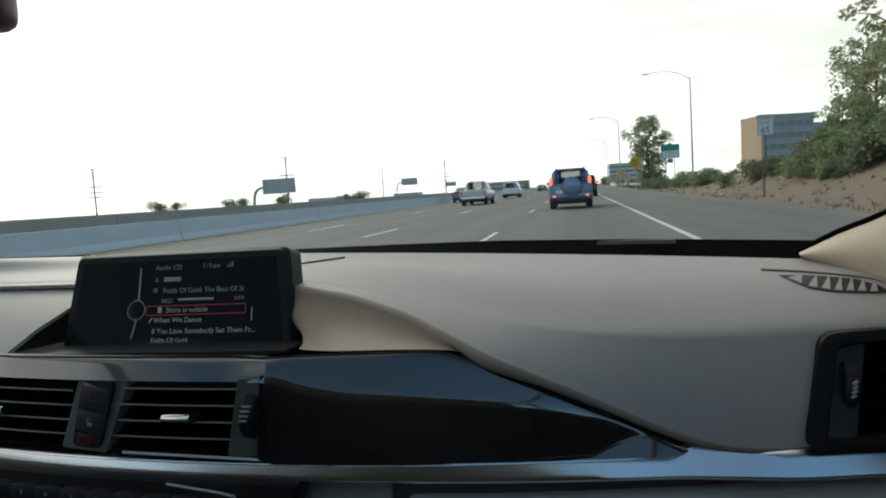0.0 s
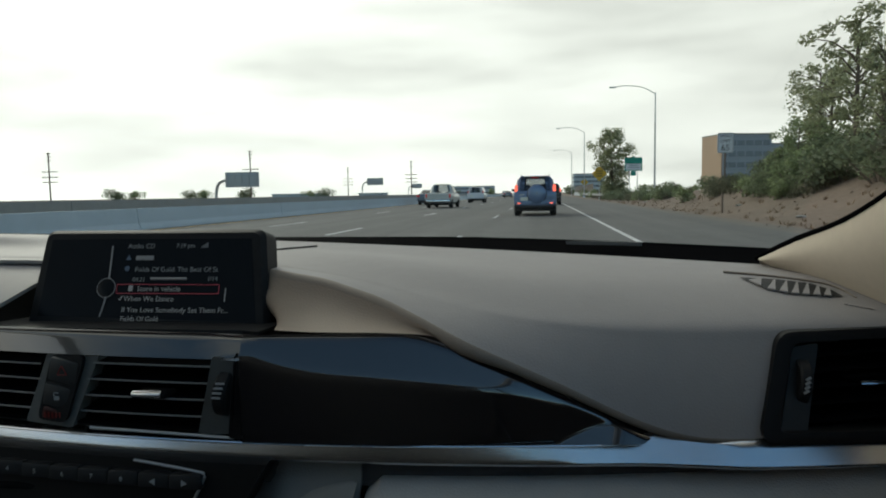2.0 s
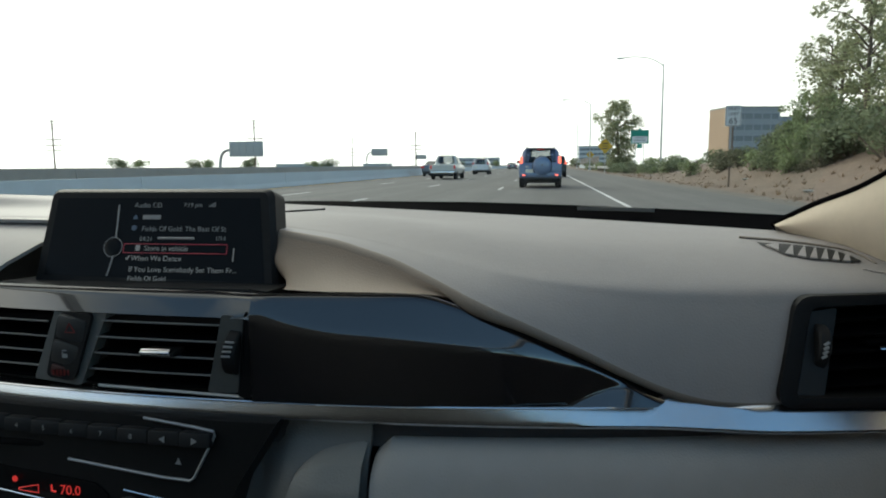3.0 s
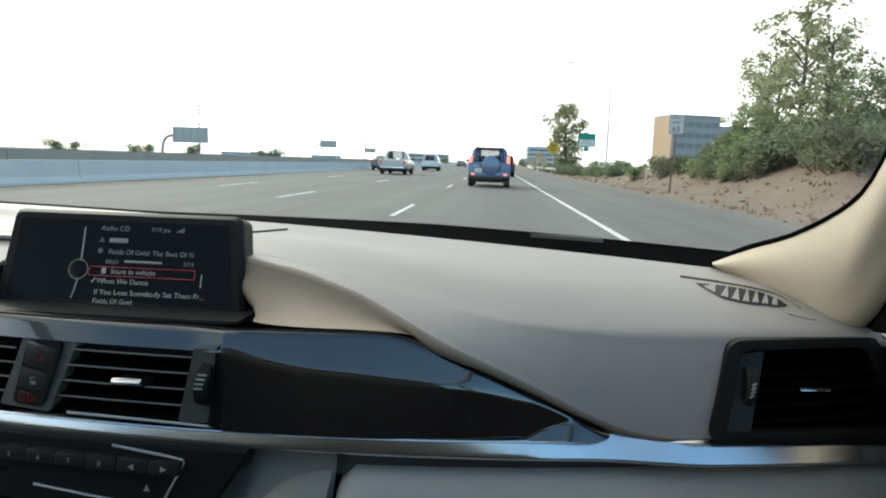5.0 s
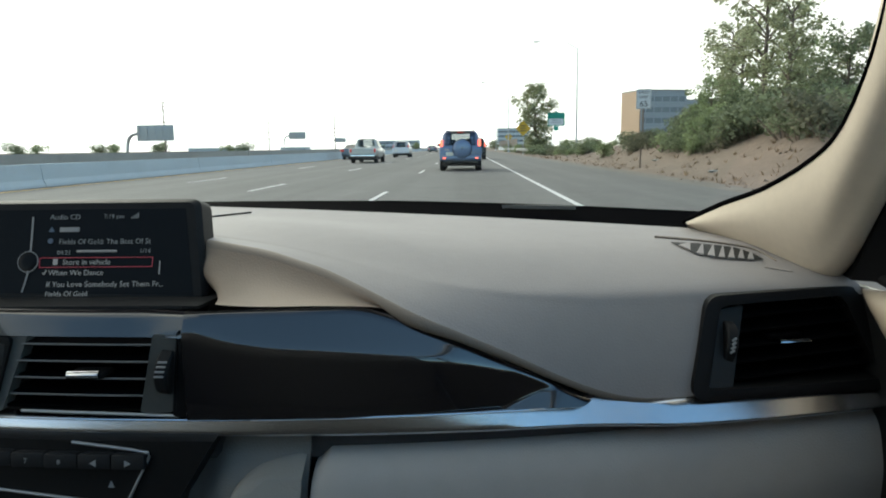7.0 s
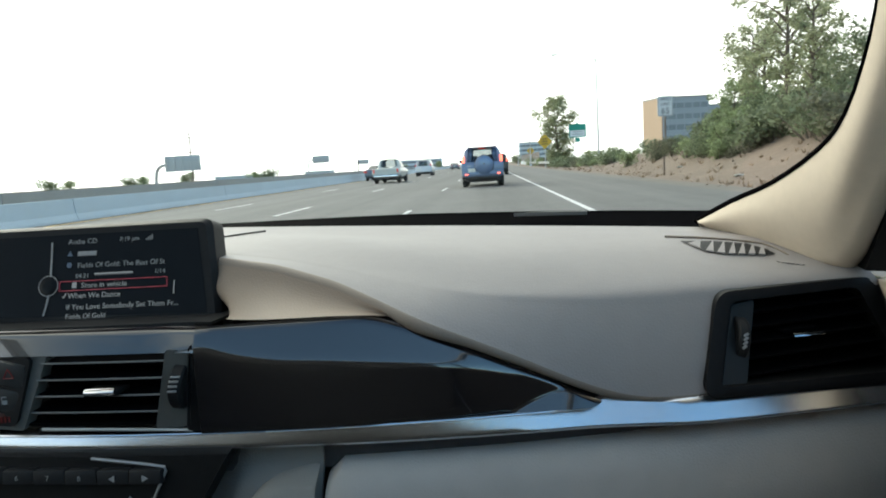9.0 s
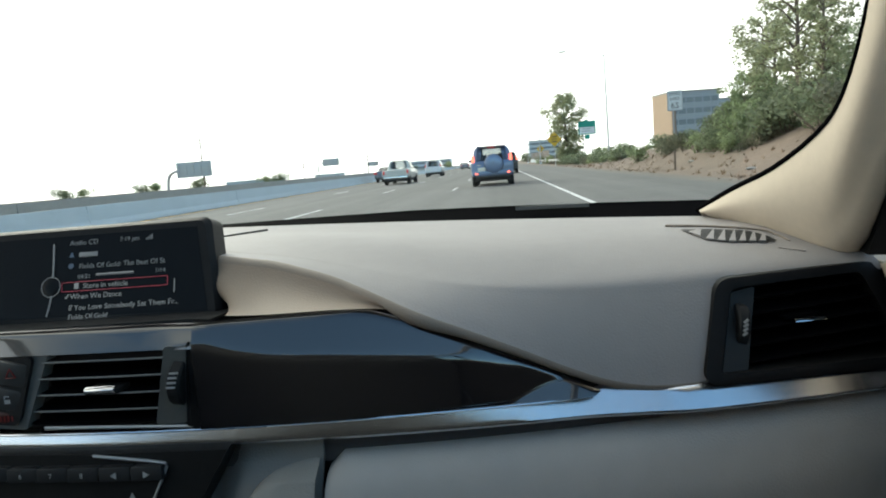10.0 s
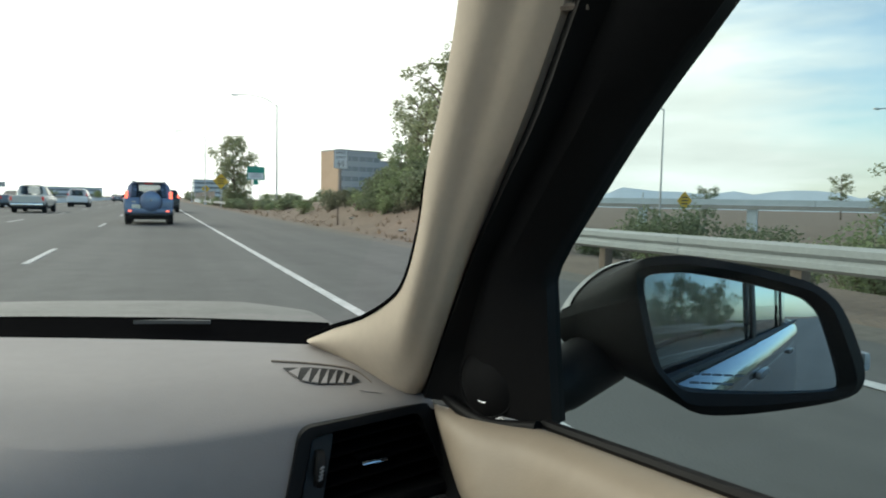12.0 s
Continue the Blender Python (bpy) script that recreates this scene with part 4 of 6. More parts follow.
part("trim_skin", shell(skin, 0.003), M_PILLAR, pil, "cream fabric pillar trim")
ww = spline(W_, 3)
part("glass_border", tube(spline([Vector(p) + Vector((0.0, 0.003, 0.0)) for p in I_[:7]], 3), 0.0042, 8, r_end=0.001), M_FRIT, pil, "black windscreen border")
part("trim_seam", tube([(0.377, 0.568, 1.256), (0.386, 0.538, 1.248), (0.421, 0.474, 1.240)], 0.003, 6), M_EDGE, pil, "dark trim joint")
part("door_frame", shell(grid([[s + Vector((0.004, 0.03, 0)), s + Vector((-0.003, -0.004, 0)), s + (w - s) * 0.3 + Vector((0, 0.014, 0)), s + (w - s) * 0.42 + Vector((0, -0.006, 0)), s + (w - s) * 0.9 + Vector((0, -0.004, 0)), w, w + Vector((0.02, 0.012, 0))] for s, w in zip(ss, ww)]), 0.004), M_RUBBER, pil, "black rubber door frame")

# tweeter cover in the mirror triangle
spk_n = Vector((-0.90, -0.43, 0.06)).normalized()
spk = thing("tweeter_cover", (0.455, 0.67, 0.88), "round black speaker cover in the door triangle", "speaker")
sm = spk_n.to_track_quat("Z", "Y").to_matrix()
sc_ = Vector((0.449, 0.672, 0.912)) + spk_n * 0.006
part("grille", revolve([(0.001, 0.0055), (0.018, 0.0045), (0.030, 0.001), (0.036, -0.0035), (0.036, -0.006), (0.001, -0.007)], Matrix.Translation(sc_) @ sm.to_4x4(), 32), M_RUBBER, spk, "black domed grille")
part("ring", tube([sc_ + sm @ Vector((0.036 * math.cos(a), 0.036 * math.sin(a), -0.003)) for a in [2 * math.pi * k / 32 for k in range(33)]], 0.0014, 6), M_RUBBER, spk)
# highlight on the dome, drawn as a short silver arc
part("painted_glint", tube([sc_ + sm @ Vector((0.020 * math.cos(a), 0.020 * math.sin(a), 0.0038)) for a in [math.pi * (1.42 + 0.16 * k / 8) for k in range(9)]], 0.0008, 6), M_SILVER, spk, "small glint drawn as a silver arc")

part("base", tube(spline([(0.432, 0.748, 0.880), (0.434, 0.705, 0.874), (0.444, 0.655, 0.872), (0.466, 0.600, 0.884)], 5), 0.007, 10), M_RUBBER, spk, "black curved base")


def belt_z(y):
    return 0.885 + (0.60 - y) * 0.12 if y > 0.2 else 0.933 + (0.2 - y) * 0.03


door = thing("door_panel", (0.45, 0.2, 0.4), "cream leather car door with a dark handle", "car door")


def door_slope(y, dz):
    """How far the door's front edge runs back as it goes down."""
    w = max(0.0, 1 - (0.772 - y) / 0.45)
    return w * (1.55 * min(dz, 0.07) + 0.45 * max(0.0, dz - 0.07))


rows = []
for k in range(36):
    y = 0.772 - 1.7 * (k / 35) ** 1.5
    zb = belt_z(min(y, 0.60)) - 0.02 * max(0, (y - 0.60) / 0.17)
    xo = 0.478 - 0.05 * max(0, (y - 0.60) / 0.17)
    n = max(0.0, min(1.0, (0.772 - y) / 0.10)) ** 0.6
    pts = [(0.0, -0.004), (0.018, -0.001), (0.040, -0.012), (0.052, -0.040), (0.056, -0.062), (0.050, -0.072)]
    rows.append(spline([(xo - a * n, y - door_slope(y, -b), zb + b) for a, b in pts], 4))
part("upper_skin", shell(grid(rows), 0.004), M_DOOR, door, "cream leather door shoulder")
rows = []
for k in range(30):
    y = 0.772 - 1.6 * (k / 29) ** 1.4
    zb = belt_z(min(y, 0.60)) - 0.02 * max(0, (y - 0.60) / 0.17)
    xo = 0.478 - 0.05 * max(0, (y - 0.60) / 0.17)
    n = max(0.0, min(1.0, (0.772 - y) / 0.10)) ** 0.6
    pts = [(0.034, -0.068), (0.040, -0.085), (0.043, -0.14), (0.058, -0.22), (0.045, -0.36), (0.045, -0.6)]
    rows.append(spline([(xo - a * n, y - door_slope(y, -b), zb + b) for a, b in pts], 4))
part("lower_skin", shell(grid(rows[:13]), 0.004), M_DOOR, door, "cream leather lower door skin")
# out of view; shade is put in as carpet colour to keep lacquer reflections black
part("darkened_rear_skin", shell(grid(rows[12:]), 0.004), M_CARPET, door, "unseen lower door skin, darkened for the lacquer's reflection")
part("window_seal", tube([(0.476, y, belt_z(y) + 0.001) for y in [0.605 - 0.05 * k for k in range(32)]], 0.0055, 8), M_RUBBER, door, "black rubber window seal")
part("handle_recess", prism(round_poly([(0.413, 0.606, 0.822), (0.415, 0.545, 0.822), (0.413, 0.540, 0.74), (0.409, 0.63, 0.69), (0.409, 0.634, 0.765)], 0.012, 4), (-0.001, 0, 0), (0.012, 0, 0)), M_GLOSS, door, "black handle recess")
part("handle", tube(spline([(0.410, 0.583, 0.812), (0.404, 0.577, 0.80), (0.403, 0.580, 0.778), (0.404, 0.588, 0.74), (0.408, 0.60, 0.70)], 5), 0.0034, 10), M_STEEL, door, "bright satin door handle")
part("armrest_edge", tube(spline([(0.414, 0.556, 0.806), (0.410, 0.535, 0.797), (0.408, 0.48, 0.806), (0.41, 0.38, 0.815), (0.41, 0.1, 0.82)], 5), 0.009, 10), M_DOOR, door, "cream armrest edge")
part("hinge_side", shell(grid([[(0.436, 0.80, 0.85), (0.432, 0.76, 0.83), (0.430, 0.74, 0.76), (0.43, 0.72, 0.45)], [(0.50, 0.80, 0.85), (0.50, 0.76, 0.83), (0.50, 0.74, 0.76), (0.50, 0.72, 0.45)]]), 0.004), M_BLACK, door, "black door edge seal")

wind = thing("windshield", (CAR_X, 1.0, 1.1), "clear laminated car windshield with a black border", "windscreen", kind="structure")


def glass_pt(x, t):
    yb, yt = 1.34 - 0.245 * (x - CAR_X) ** 2, 0.72 - 0.245 * (x - CAR_X) ** 2
    return Vector((x, yb + (yt - yb) * t, 0.900 + (1.37 - 0.900) * t))


pane = part("pane", grid([[glass_pt(CAR_X - 0.80 + 1.60 * i / 24, k / 10) for k in range(11)] for i in range(25)]), M_GLASS, wind)
pane.visible_shadow = False
rows = []
for i in range(61):
    x = CAR_X - 0.78 + 1.53 * i / 60
    fy, fz = far_edge(x)
    ty = fy + 0.115
    zz = 0.9225 - 0.020 * max(0, (x + 0.05)) - 0.012 * max(0, x - 0.18)
    rows.append([(x, fy - 0.004, fz - 0.012), (x, fy + 0.02, fz - 0.010), (x, fy + 0.07, fz - 0.004), (x, ty, zz), (x, ty + 0.01, zz - 0.02)])
part("black_border", shell(grid(rows), 0.003), M_FRIT, wind, "black ceramic border")
wip = thing("wiper", (0.1, 1.2, 0.90), "black wiper blade lying along the windscreen base", "wiper")
part("blade", tube([(-0.02, 1.165, 0.9145), (0.08, 1.15, 0.9135), (0.165, 1.128, 0.9115)], 0.005, 6), M_SOFTBLACK, wip)
part("arm", prism(round_poly([(0.098, 1.108, 0.9165), (0.150, 1.095, 0.9165), (0.203, 1.083, 0.9155), (0.203, 1.089, 0.9155), (0.150, 1.102, 0.9165)], 0.003, 3), (0, 0, -0.002), (0, 0, 0.003)), M_SATIN, wip, "grey wiper arm")

hood = thing("bonnet", (CAR_X, 2.0, 0.8), "silver painted car bonnet in front of the windscreen", "car bonnet")
rows = []
for i in range(33):
    u = -1 + 2 * i / 32
    x = CAR_X + 0.90 * u
    crown = 0.03 * (1 - u * u) - 0.10 * max(0, abs(u) - 0.8)
    rows.append(spline([(x, 1.24 - 0.16 * u * u, 0.836 + crown), (x, 1.6, 0.822 + crown), (x, 2.0, 0.80 + crown), (x, 2.35 - 0.1 * u * u, 0.73 + crown), (x, 2.5 - 0.15 * u * u, 0.60)], 4))
part("panel", shell(grid(rows), 0.003), mat("dusty_silver_paint", (0.15, 0.15, 0.142), 0.55, metal=0.3, var=0.3, scale=7, spec=0.25), hood)

# cabin shell that closes the space
shell_ = thing("car_shell", (CAR_X, -0.5, 1.3), "beige headliner and closed cabin behind the seats", "car body", kind="structure")
# unseen roof opening, made large so that sky lights dashboard and lacquer
for nm, c, sz in (("roof_front", (CAR_X, 0.575, 1.385), (1.72, 0.13, 0.03)), ("roof_rear", (CAR_X, -1.19, 1.385), (1.72, 0.98, 0.03)), ("roof_left", (CAR_X - 0.845, -0.095, 1.385), (0.03, 1.21, 0.03)), ("roof_right", (CAR_X + 0.845, -0.095, 1.385), (0.03, 1.21, 0.03))):
    part(nm, box(c, sz, 0.008), M_HEADLINER, shell_)
rg = part("widened_roof_glass", box((CAR_X, -0.095, 1.395), (1.655, 1.205, 0.005)), M_ROOFGLASS, shell_, "unseen sunroof glass, made wide to let sky light in", False)
rg.visible_shadow = False
part("floor_pan", box((CAR_X, -0.3, 0.25), (1.7, 2.9, 0.04)), M_CARPET, shell_)
part("firewall", box((CAR_X, 1.18, 0.55), (1.6, 0.04, 0.6)), M_CARPET, shell_)
# unseen closing wall; its grey is set to keep the trim's reflections dark
part("seat_wall", box((CAR_X, -0.78, 0.80), (1.62, 0.08, 1.12), 0.03), leather("dark_reflection_wall_skin", (0.06, 0.06, 0.058), 0.6), shell_, "unseen plain wall in place of seats, dark for reflections")
part("rear_shelf", box((CAR_X, -1.75, 0.66), (1.7, 0.05, 0.80)), M_CARPET, shell_)
part("left_door", box((CAR_X - 0.87, -0.3, 0.58), (0.06, 2.6, 0.66), 0.02), M_DOOR, shell_)
part("left_pillar", box((CAR_X - 0.80, -0.66, 1.13), (0.05, 0.09, 0.5), 0.01), M_BLACK, shell_)
part("left_a_pillar", tube([(CAR_X - 0.72, 1.0, 0.9), (CAR_X - 0.72, 0.58, 1.36)], 0.05, 8), M_PILLAR, shell_)
part("rear_window_frame", box((CAR_X, -1.72, 1.33), (1.6, 0.06, 0.10), 0.01), M_HEADLINER, shell_)
part("right_lower_door", box((0.50, -0.6, 0.545), (0.03, 2.4, 0.58), 0.01), M_CARPET, shell_)
for ya, yb, glass in ((0.76, -0.47, M_SIDEGLASS), (-0.53, -1.70, M_SIDEGLASS)):
    sg = part("side_glass", grid([[(0.492, ya + (yb - ya) * i / 6, 0.88), (0.478, ya + (yb - ya) * i / 6, 1.36)] for i in range(7)]), glass, shell_, "side window glass")
    sg.visible_shadow = False
rows = []
for k in range(30):
    y = 1.15 - 3.85 * k / 29
    zb = 0.850 + max(0.0, 0.6 - y) * 0.035 if y < 0.6 else 0.850 - (y - 0.6) * 0.03
    tail = 0.10 * max(0.0, (-1.9 - y) / 0.8) ** 2
    rows.append(spline([(0.494 - tail, y, zb), (0.515 - tail, y, zb - 0.006), (0.548 - tail, y, zb - 0.05), (0.556 - tail, y, zb - 0.13), (0.535 - tail, y, zb - 0.17), (0.55 - tail, y, zb - 0.35), (0.52 - tail, y, 0.26)], 3))
part("flank", shell(grid(rows), 0.002), M_FLANK, shell_, "glossy grey car flank")
part("flank", grid([[Vector((2 * CAR_X - q.x, q.y, q.z)) for q in r] for r in rows]), M_FLANK, shell_, "glossy grey car flank")
part("boot_panel", shell(grid([[(CAR_X + u * (0.86 if y > -2.3 else 0.80), y, z - 0.04 * u * u) for u in (-1, -0.6, -0.2, 0.2, 0.6, 1)] for y, z in ((-1.70, 0.99), (-1.9, 0.98), (-2.3, 0.965), (-2.62, 0.94), (-2.70, 0.85), (-2.72, 0.60), (-2.66, 0.30))]), 0.003), M_PAINT, shell_, "silver painted boot")
part("belt_moulding", tube([(0.506, 0.56 - 0.1 * k, 0.854 + 0.0035 * k) for k in range(30)], 0.012, 8), M_BLACK, shell_, "black belt moulding")
part("b_pillar", box((0.496, -0.50, 1.12), (0.012, 0.07, 0.46), 0.004, m=Matrix.Rotation(radians(-2), 4, "Y")), M_BLACK, shell_, "black window post")
part("c_pillar", box((0.496, -1.35, 1.12), (0.012, 0.06, 0.46), 0.004, m=Matrix.Rotation(radians(-2), 4, "Y")), M_BLACK, shell_)
for k in range(2):
    part("door_handle", box((0.566, -0.34 - 0.95 * k, 0.80), (0.02, 0.16, 0.025), 0.008), M_PAINT, shell_)

# inside mirror, high up by the windscreen
inm = thing("rear_view_mirror", (-0.42, 0.62, 1.2), "dark inside rear-view mirror", "mirror")
part("housing", box((-0.488, 0.60, 1.195), (0.23, 0.04, 0.075), 0.018, m=Matrix.Rotation(radians(14), 4, "Z"), seg=4), mat("maroon_brown_plastic", (0.075, 0.030, 0.036), 0.4), inm, "dark maroon-brown mirror housing")
part("glass", box((-0.492, 0.578, 1.195), (0.205, 0.004, 0.058), 0.002, m=Matrix.Rotation(radians(14), 4, "Z")), M_MIRROR, inm, "mirror glass")
part("stalk", tube([(-0.46, 0.62, 1.20), (-0.40, 0.70, 1.33)], 0.012, 8), M_SOFTBLACK, inm)

# ---- outside mirror ----
mir = thing("side_mirror", (0.62, 0.6, 0.9), "black wing mirror with a silver cap and clear glass", "wing mirror")
U, N = Vector((0.8998, -0.4364, 0)), Vector((-0.4353, -0.8976, 0.07)).normalized()
V = Vector((0.0306, 0.063, 0.9975))
O = Vector((0.588, 0.611, 1.0))


def loop_of(uv, d, r=0.012):
    """An outline of the mirror, rounded, at a depth."""
    ps = [O + U * u + V * v + N * d for u, v in uv]
    ps = round_poly(ps, r, 4)
    n = len(ps)
    for _ in range(7 if r > 0.01 else 4):
        ps = [ps[i] * 0.5 + (ps[i - 1] + ps[(i + 1) % n]) * 0.25 for i in range(n)]
    return ps


def bulge(p):
    """The glass curves away from its outer end."""
    q = p - O
    return p - N * (((q.dot(U) - 0.20) ** 2 + (q.dot(V) + 0.02) ** 2) / 3.2)


G_UV = [(-0.001, 0.028), (0.05, 0.031), (0.101, 0.023), (0.163, 0.009), (0.1805, -0.008), (0.204, -0.0785), (0.196, -0.086), (0.121, -0.091), (0.047, -0.0926), (0.021, -0.0675)]
R_UV = [(-0.021, 0.042), (0.035, 0.050), (0.097, 0.042), (0.175, 0.025), (0.203, 0.002), (0.229, -0.0645), (0.2186, -0.094), (0.117, -0.111), (0.050, -0.118), (0.001, -0.061)]
B_UV = [(-0.070, -0.012), (-0.028, 0.034), (0.06, 0.051), (0.15, 0.030), (0.175, 0.0), (0.19, -0.06), (0.18, -0.085), (0.10, -0.110), (0.020, -0.100), (-0.080, -0.056)]
T_UV = [(u * 0.5 + 0.03, v * 0.5 - 0.012) for u, v in B_UV]
mix_uv = lambda a, b, t: [(p[0] + (q[0] - p[0]) * t, p[1] + (q[1] - p[1]) * t) for p, q in zip(a, b)]
rings = [loop_of(G_UV, -0.020, 0.007), loop_of(G_UV, 0.003, 0.007), loop_of(mix_uv(G_UV, R_UV, 0.5), 0.010, 0.009), loop_of(R_UV, 0.004), loop_of(mix_uv(R_UV, B_UV, 0.3), -0.03), loop_of(B_UV, -0.085, 0.016), loop_of(mix_uv(B_UV, T_UV, 0.5), -0.12, 0.014), loop_of(T_UV, -0.14, 0.01)]
part("housing", grid([r + r[:1] for r in rings]), M_RUBBER, mir, "black mirror housing")
sel = [i for i, p in enumerate(rings[3]) if 1 <= i < 10]
part("cap", grid([[q[i] + Vector((0, 0, 0.0025)) for i in sel] for q in (loop_of(mix_uv(R_UV, B_UV, 0.85), -0.072), rings[5], rings[6], rings[7])]), M_PAINT, mir, "silver painted cap")
g0 = loop_of(G_UV, 0.0, 0.007)
gc = sum(g0, Vector()) / len(g0)
disc = [[bulge(gc + (q - gc) * s) for q in g0 + g0[:1]] for s in (1.0, 0.85, 0.7, 0.55, 0.4, 0.25, 0.1, 0.004)]
part("glass", grid(disc), M_MIRROR, mir, "silvered mirror glass")
part("indicator", box(O + U * 0.226 + V * -0.055 - N * 0.012, (0.010, 0.022, 0.020), 0.005), mat("clear_lens", (0.42, 0.45, 0.48), 0.1, var=0.02), mir, "clear indicator lens")
for k, v in enumerate((-0.074, -0.083)):
    for i in range(5 - k):
        part("etched_mark", box(bulge(O + U * (0.060 + 0.011 * i) + V * v) + N * 0.0006, (0.0095, 0.0003, 0.0020), m=Matrix.Rotation(radians(-26), 4, "Z")), M_ETCH, mir)
part("arm", tube(spline([(0.497, 0.656, 0.906), (0.53, 0.663, 0.909), (0.565, 0.68, 0.914), (0.61, 0.70, 0.922)], 4), 0.032, 18, r_end=0.035), M_RUBBER, mir, "black mirror arm")


# ---- road and land ----
LINE_X, LANES = 1.95, (-1.8, -5.3, -8.8)
YELLOW_X, BARRIER_X = -11.9, -12.7
M_ROOF = mat("dark_far_glass", (0.17, 0.19, 0.21), 0.25, var=0.1)
M_ORANGE = mat("warm_tan_facade", (0.47, 0.34, 0.235), 0.7, var=0.08, scale=0.2)
M_BLUEGREY = mat("blue_grey_facade", (0.31, 0.33, 0.345), 0.5, var=0.06, scale=0.2)
M_GREEN = mat("green_sign_sheet", (0.02, 0.28, 0.20), 0.45, var=0.05)
M_SIGNW = mat("white_sign_sheet", (0.72, 0.74, 0.74), 0.45, var=0.05)
M_SIGNY = mat("yellow_sign_sheet", (0.62, 0.38, 0.03), 0.45, var=0.05)
M_SIGNB = mat("black_sign_print", (0.02, 0.02, 0.02), 0.5)
M_SIGNBACK = mat("grey_sign_back", (0.42, 0.45, 0.45), 0.6, var=0.1)
M_RAILW = mat("weathered_guard_rail", (0.36, 0.37, 0.36), 0.55, metal=0.2, var=0.12, scale=2)
# distance haze is put into this pale blue, for hills and far office
M_HAZE = mat("painted_distance_haze", (0.50, 0.57, 0.63), 1.0, var=0.06, scale=0.002)
M_TRUNK = mat("grey_brown_bark", (0.15, 0.12, 0.095), 0.95, var=0.3, scale=6, bump=0.6, bscale=20)


def leaf_mat(name, col, spread=0.35):
    m = mat(name, col, 0.6, var=0.05, spec=0.3)
    n, l = m.node_tree.nodes, m.node_tree.links
    g = n.new("ShaderNodeNewGeometry")
    mr = n.new("ShaderNodeMapRange")
    mr.inputs["To Min"].default_value, mr.inputs["To Max"].default_value = 1 - spread, 1 + spread
    sc = n.new("ShaderNodeVectorMath")
    sc.operation = "SCALE"
    sc.inputs[0].default_value = col
    l.new(g.outputs["Random Per Island"], mr.inputs["Value"])
    l.new(mr.outputs[0], sc.inputs["Scale"])
    b = n["Principled BSDF"]
    l.new(sc.outputs[0], b.inputs["Base Color"])
    tl, mx = n.new("ShaderNodeBsdfTranslucent"), n.new("ShaderNodeMixShader")
    l.new(sc.outputs[0], tl.inputs["Color"])
    mx.inputs["Fac"].default_value = 0.5
    l.new(b.outputs[0], mx.inputs[1])
    l.new(tl.outputs[0], mx.inputs[2])
    l.new(mx.outputs[0], n["Material Output"].inputs["Surface"])
    return m


M_LEAF = leaf_mat("olive_green_leaves", (0.30, 0.318, 0.188))
M_LEAF2 = leaf_mat("dark_green_leaves", (0.20, 0.234, 0.142))
M_LEAF3 = leaf_mat("fresh_green_leaves", (0.25, 0.30, 0.16))
M_LEAF4 = leaf_mat("grey_green_scrub", (0.165, 0.17, 0.115))


def bank(x, y):
    """Height of the land: flat by the road, a dirt bank to the right, which dies away abreast of the car."""
    b = math.atan2(x, max(y, 0.01))
    fade = max(0.0, min(1.0, (radians(31.5) - b) / radians(4.0))) if y > 0 else 0.0
    fade = fade * fade * (3 - 2 * fade)
    far = max(0.0, min(1.0, (76 - y) / 40))
    up = max(0.0, min(1.0, (x - 7.0) / 6.0))
    h = (up * up * (3 - 2 * up)) * 2.0 + max(0.0, min(x - 12, 25)) * 0.10
    h = h * fade * far
    if fade < 1 and x > 9:
        h -= (1 - fade) * min(1.3, (x - 9) * 0.12)
    return h + 0.10 * noise.noise(Vector((x * 0.35, y * 0.35, 0))) * max(0, min(1, (x - 6.2) / 2)) - 0.03


def axis_steps(parts):
    out = []
    for a, b, n in parts:
        out += [a + (b - a) * i / n for i in range(n)]
    return out + [parts[-1][1]]


gx = axis_steps([(-4000, -300, 6), (-300, -40, 6), (-40, 5, 6), (5, 30, 50), (30, 120, 12), (120, 4000, 8)])
gy = axis_steps([(-3000, -200, 5), (-200, 0, 10), (0, 90, 90), (90, 200, 22), (200, 5000, 12)])
ground = part("ground", grid([[(x, y, bank(x, y)) for y in gy] for x in gx]), M_DIRT, None, "", kind="structure")
tagged(ground, "bare reddish dirt land with a low bank", "ground")
road = part("road", box((-3.75, 350, -0.10), (18.9, 1100, 0.2)), M_ASPHALT, None, "", False, "structure")
tagged(road, "grey asphalt freeway with several lanes", "road")


def mark_plate(x0, x1, y0, y1, material, name="road_mark"):
    return part(name, box(((x0 + x1) / 2, (y0 + y1) / 2, 0.004), (x1 - x0, y1 - y0, 0.006)), material, road, "", False)


for x in LANES:
    phase = {-1.8: 12.4, -5.3: 16.6, -8.8: 21.5}[x]
    y = phase - 3 * 14.6
    while y < 330:
        mark_plate(x - 0.05, x + 0.05, y, y + 3.4, M_WHITE)
        y += 14.6
part("edge_line", grid([[(4.22, y, 0.008), (4.37, y, 0.008)] for y in (-60, 0, 4.6)]), M_WHITE, road)
part("edge_line", grid([[(LINE_X - 0.06, y, 0.008), (LINE_X + 0.06, y, 0.008)] for y in (-60, 0, 60, 200, 600)]), M_WHITE, road)
part("yellow_line", box((YELLOW_X, 300, 0.004), (0.13, 900, 0.006)), M_YELLOW, road, "", False)
verge = part("pavement", box((6.0, 300, -0.062), (1.0, 900, 0.10)), M_DUST, None, "", False, "structure")
tagged(verge, "dusty gravel strip along the shoulder", "pavement")

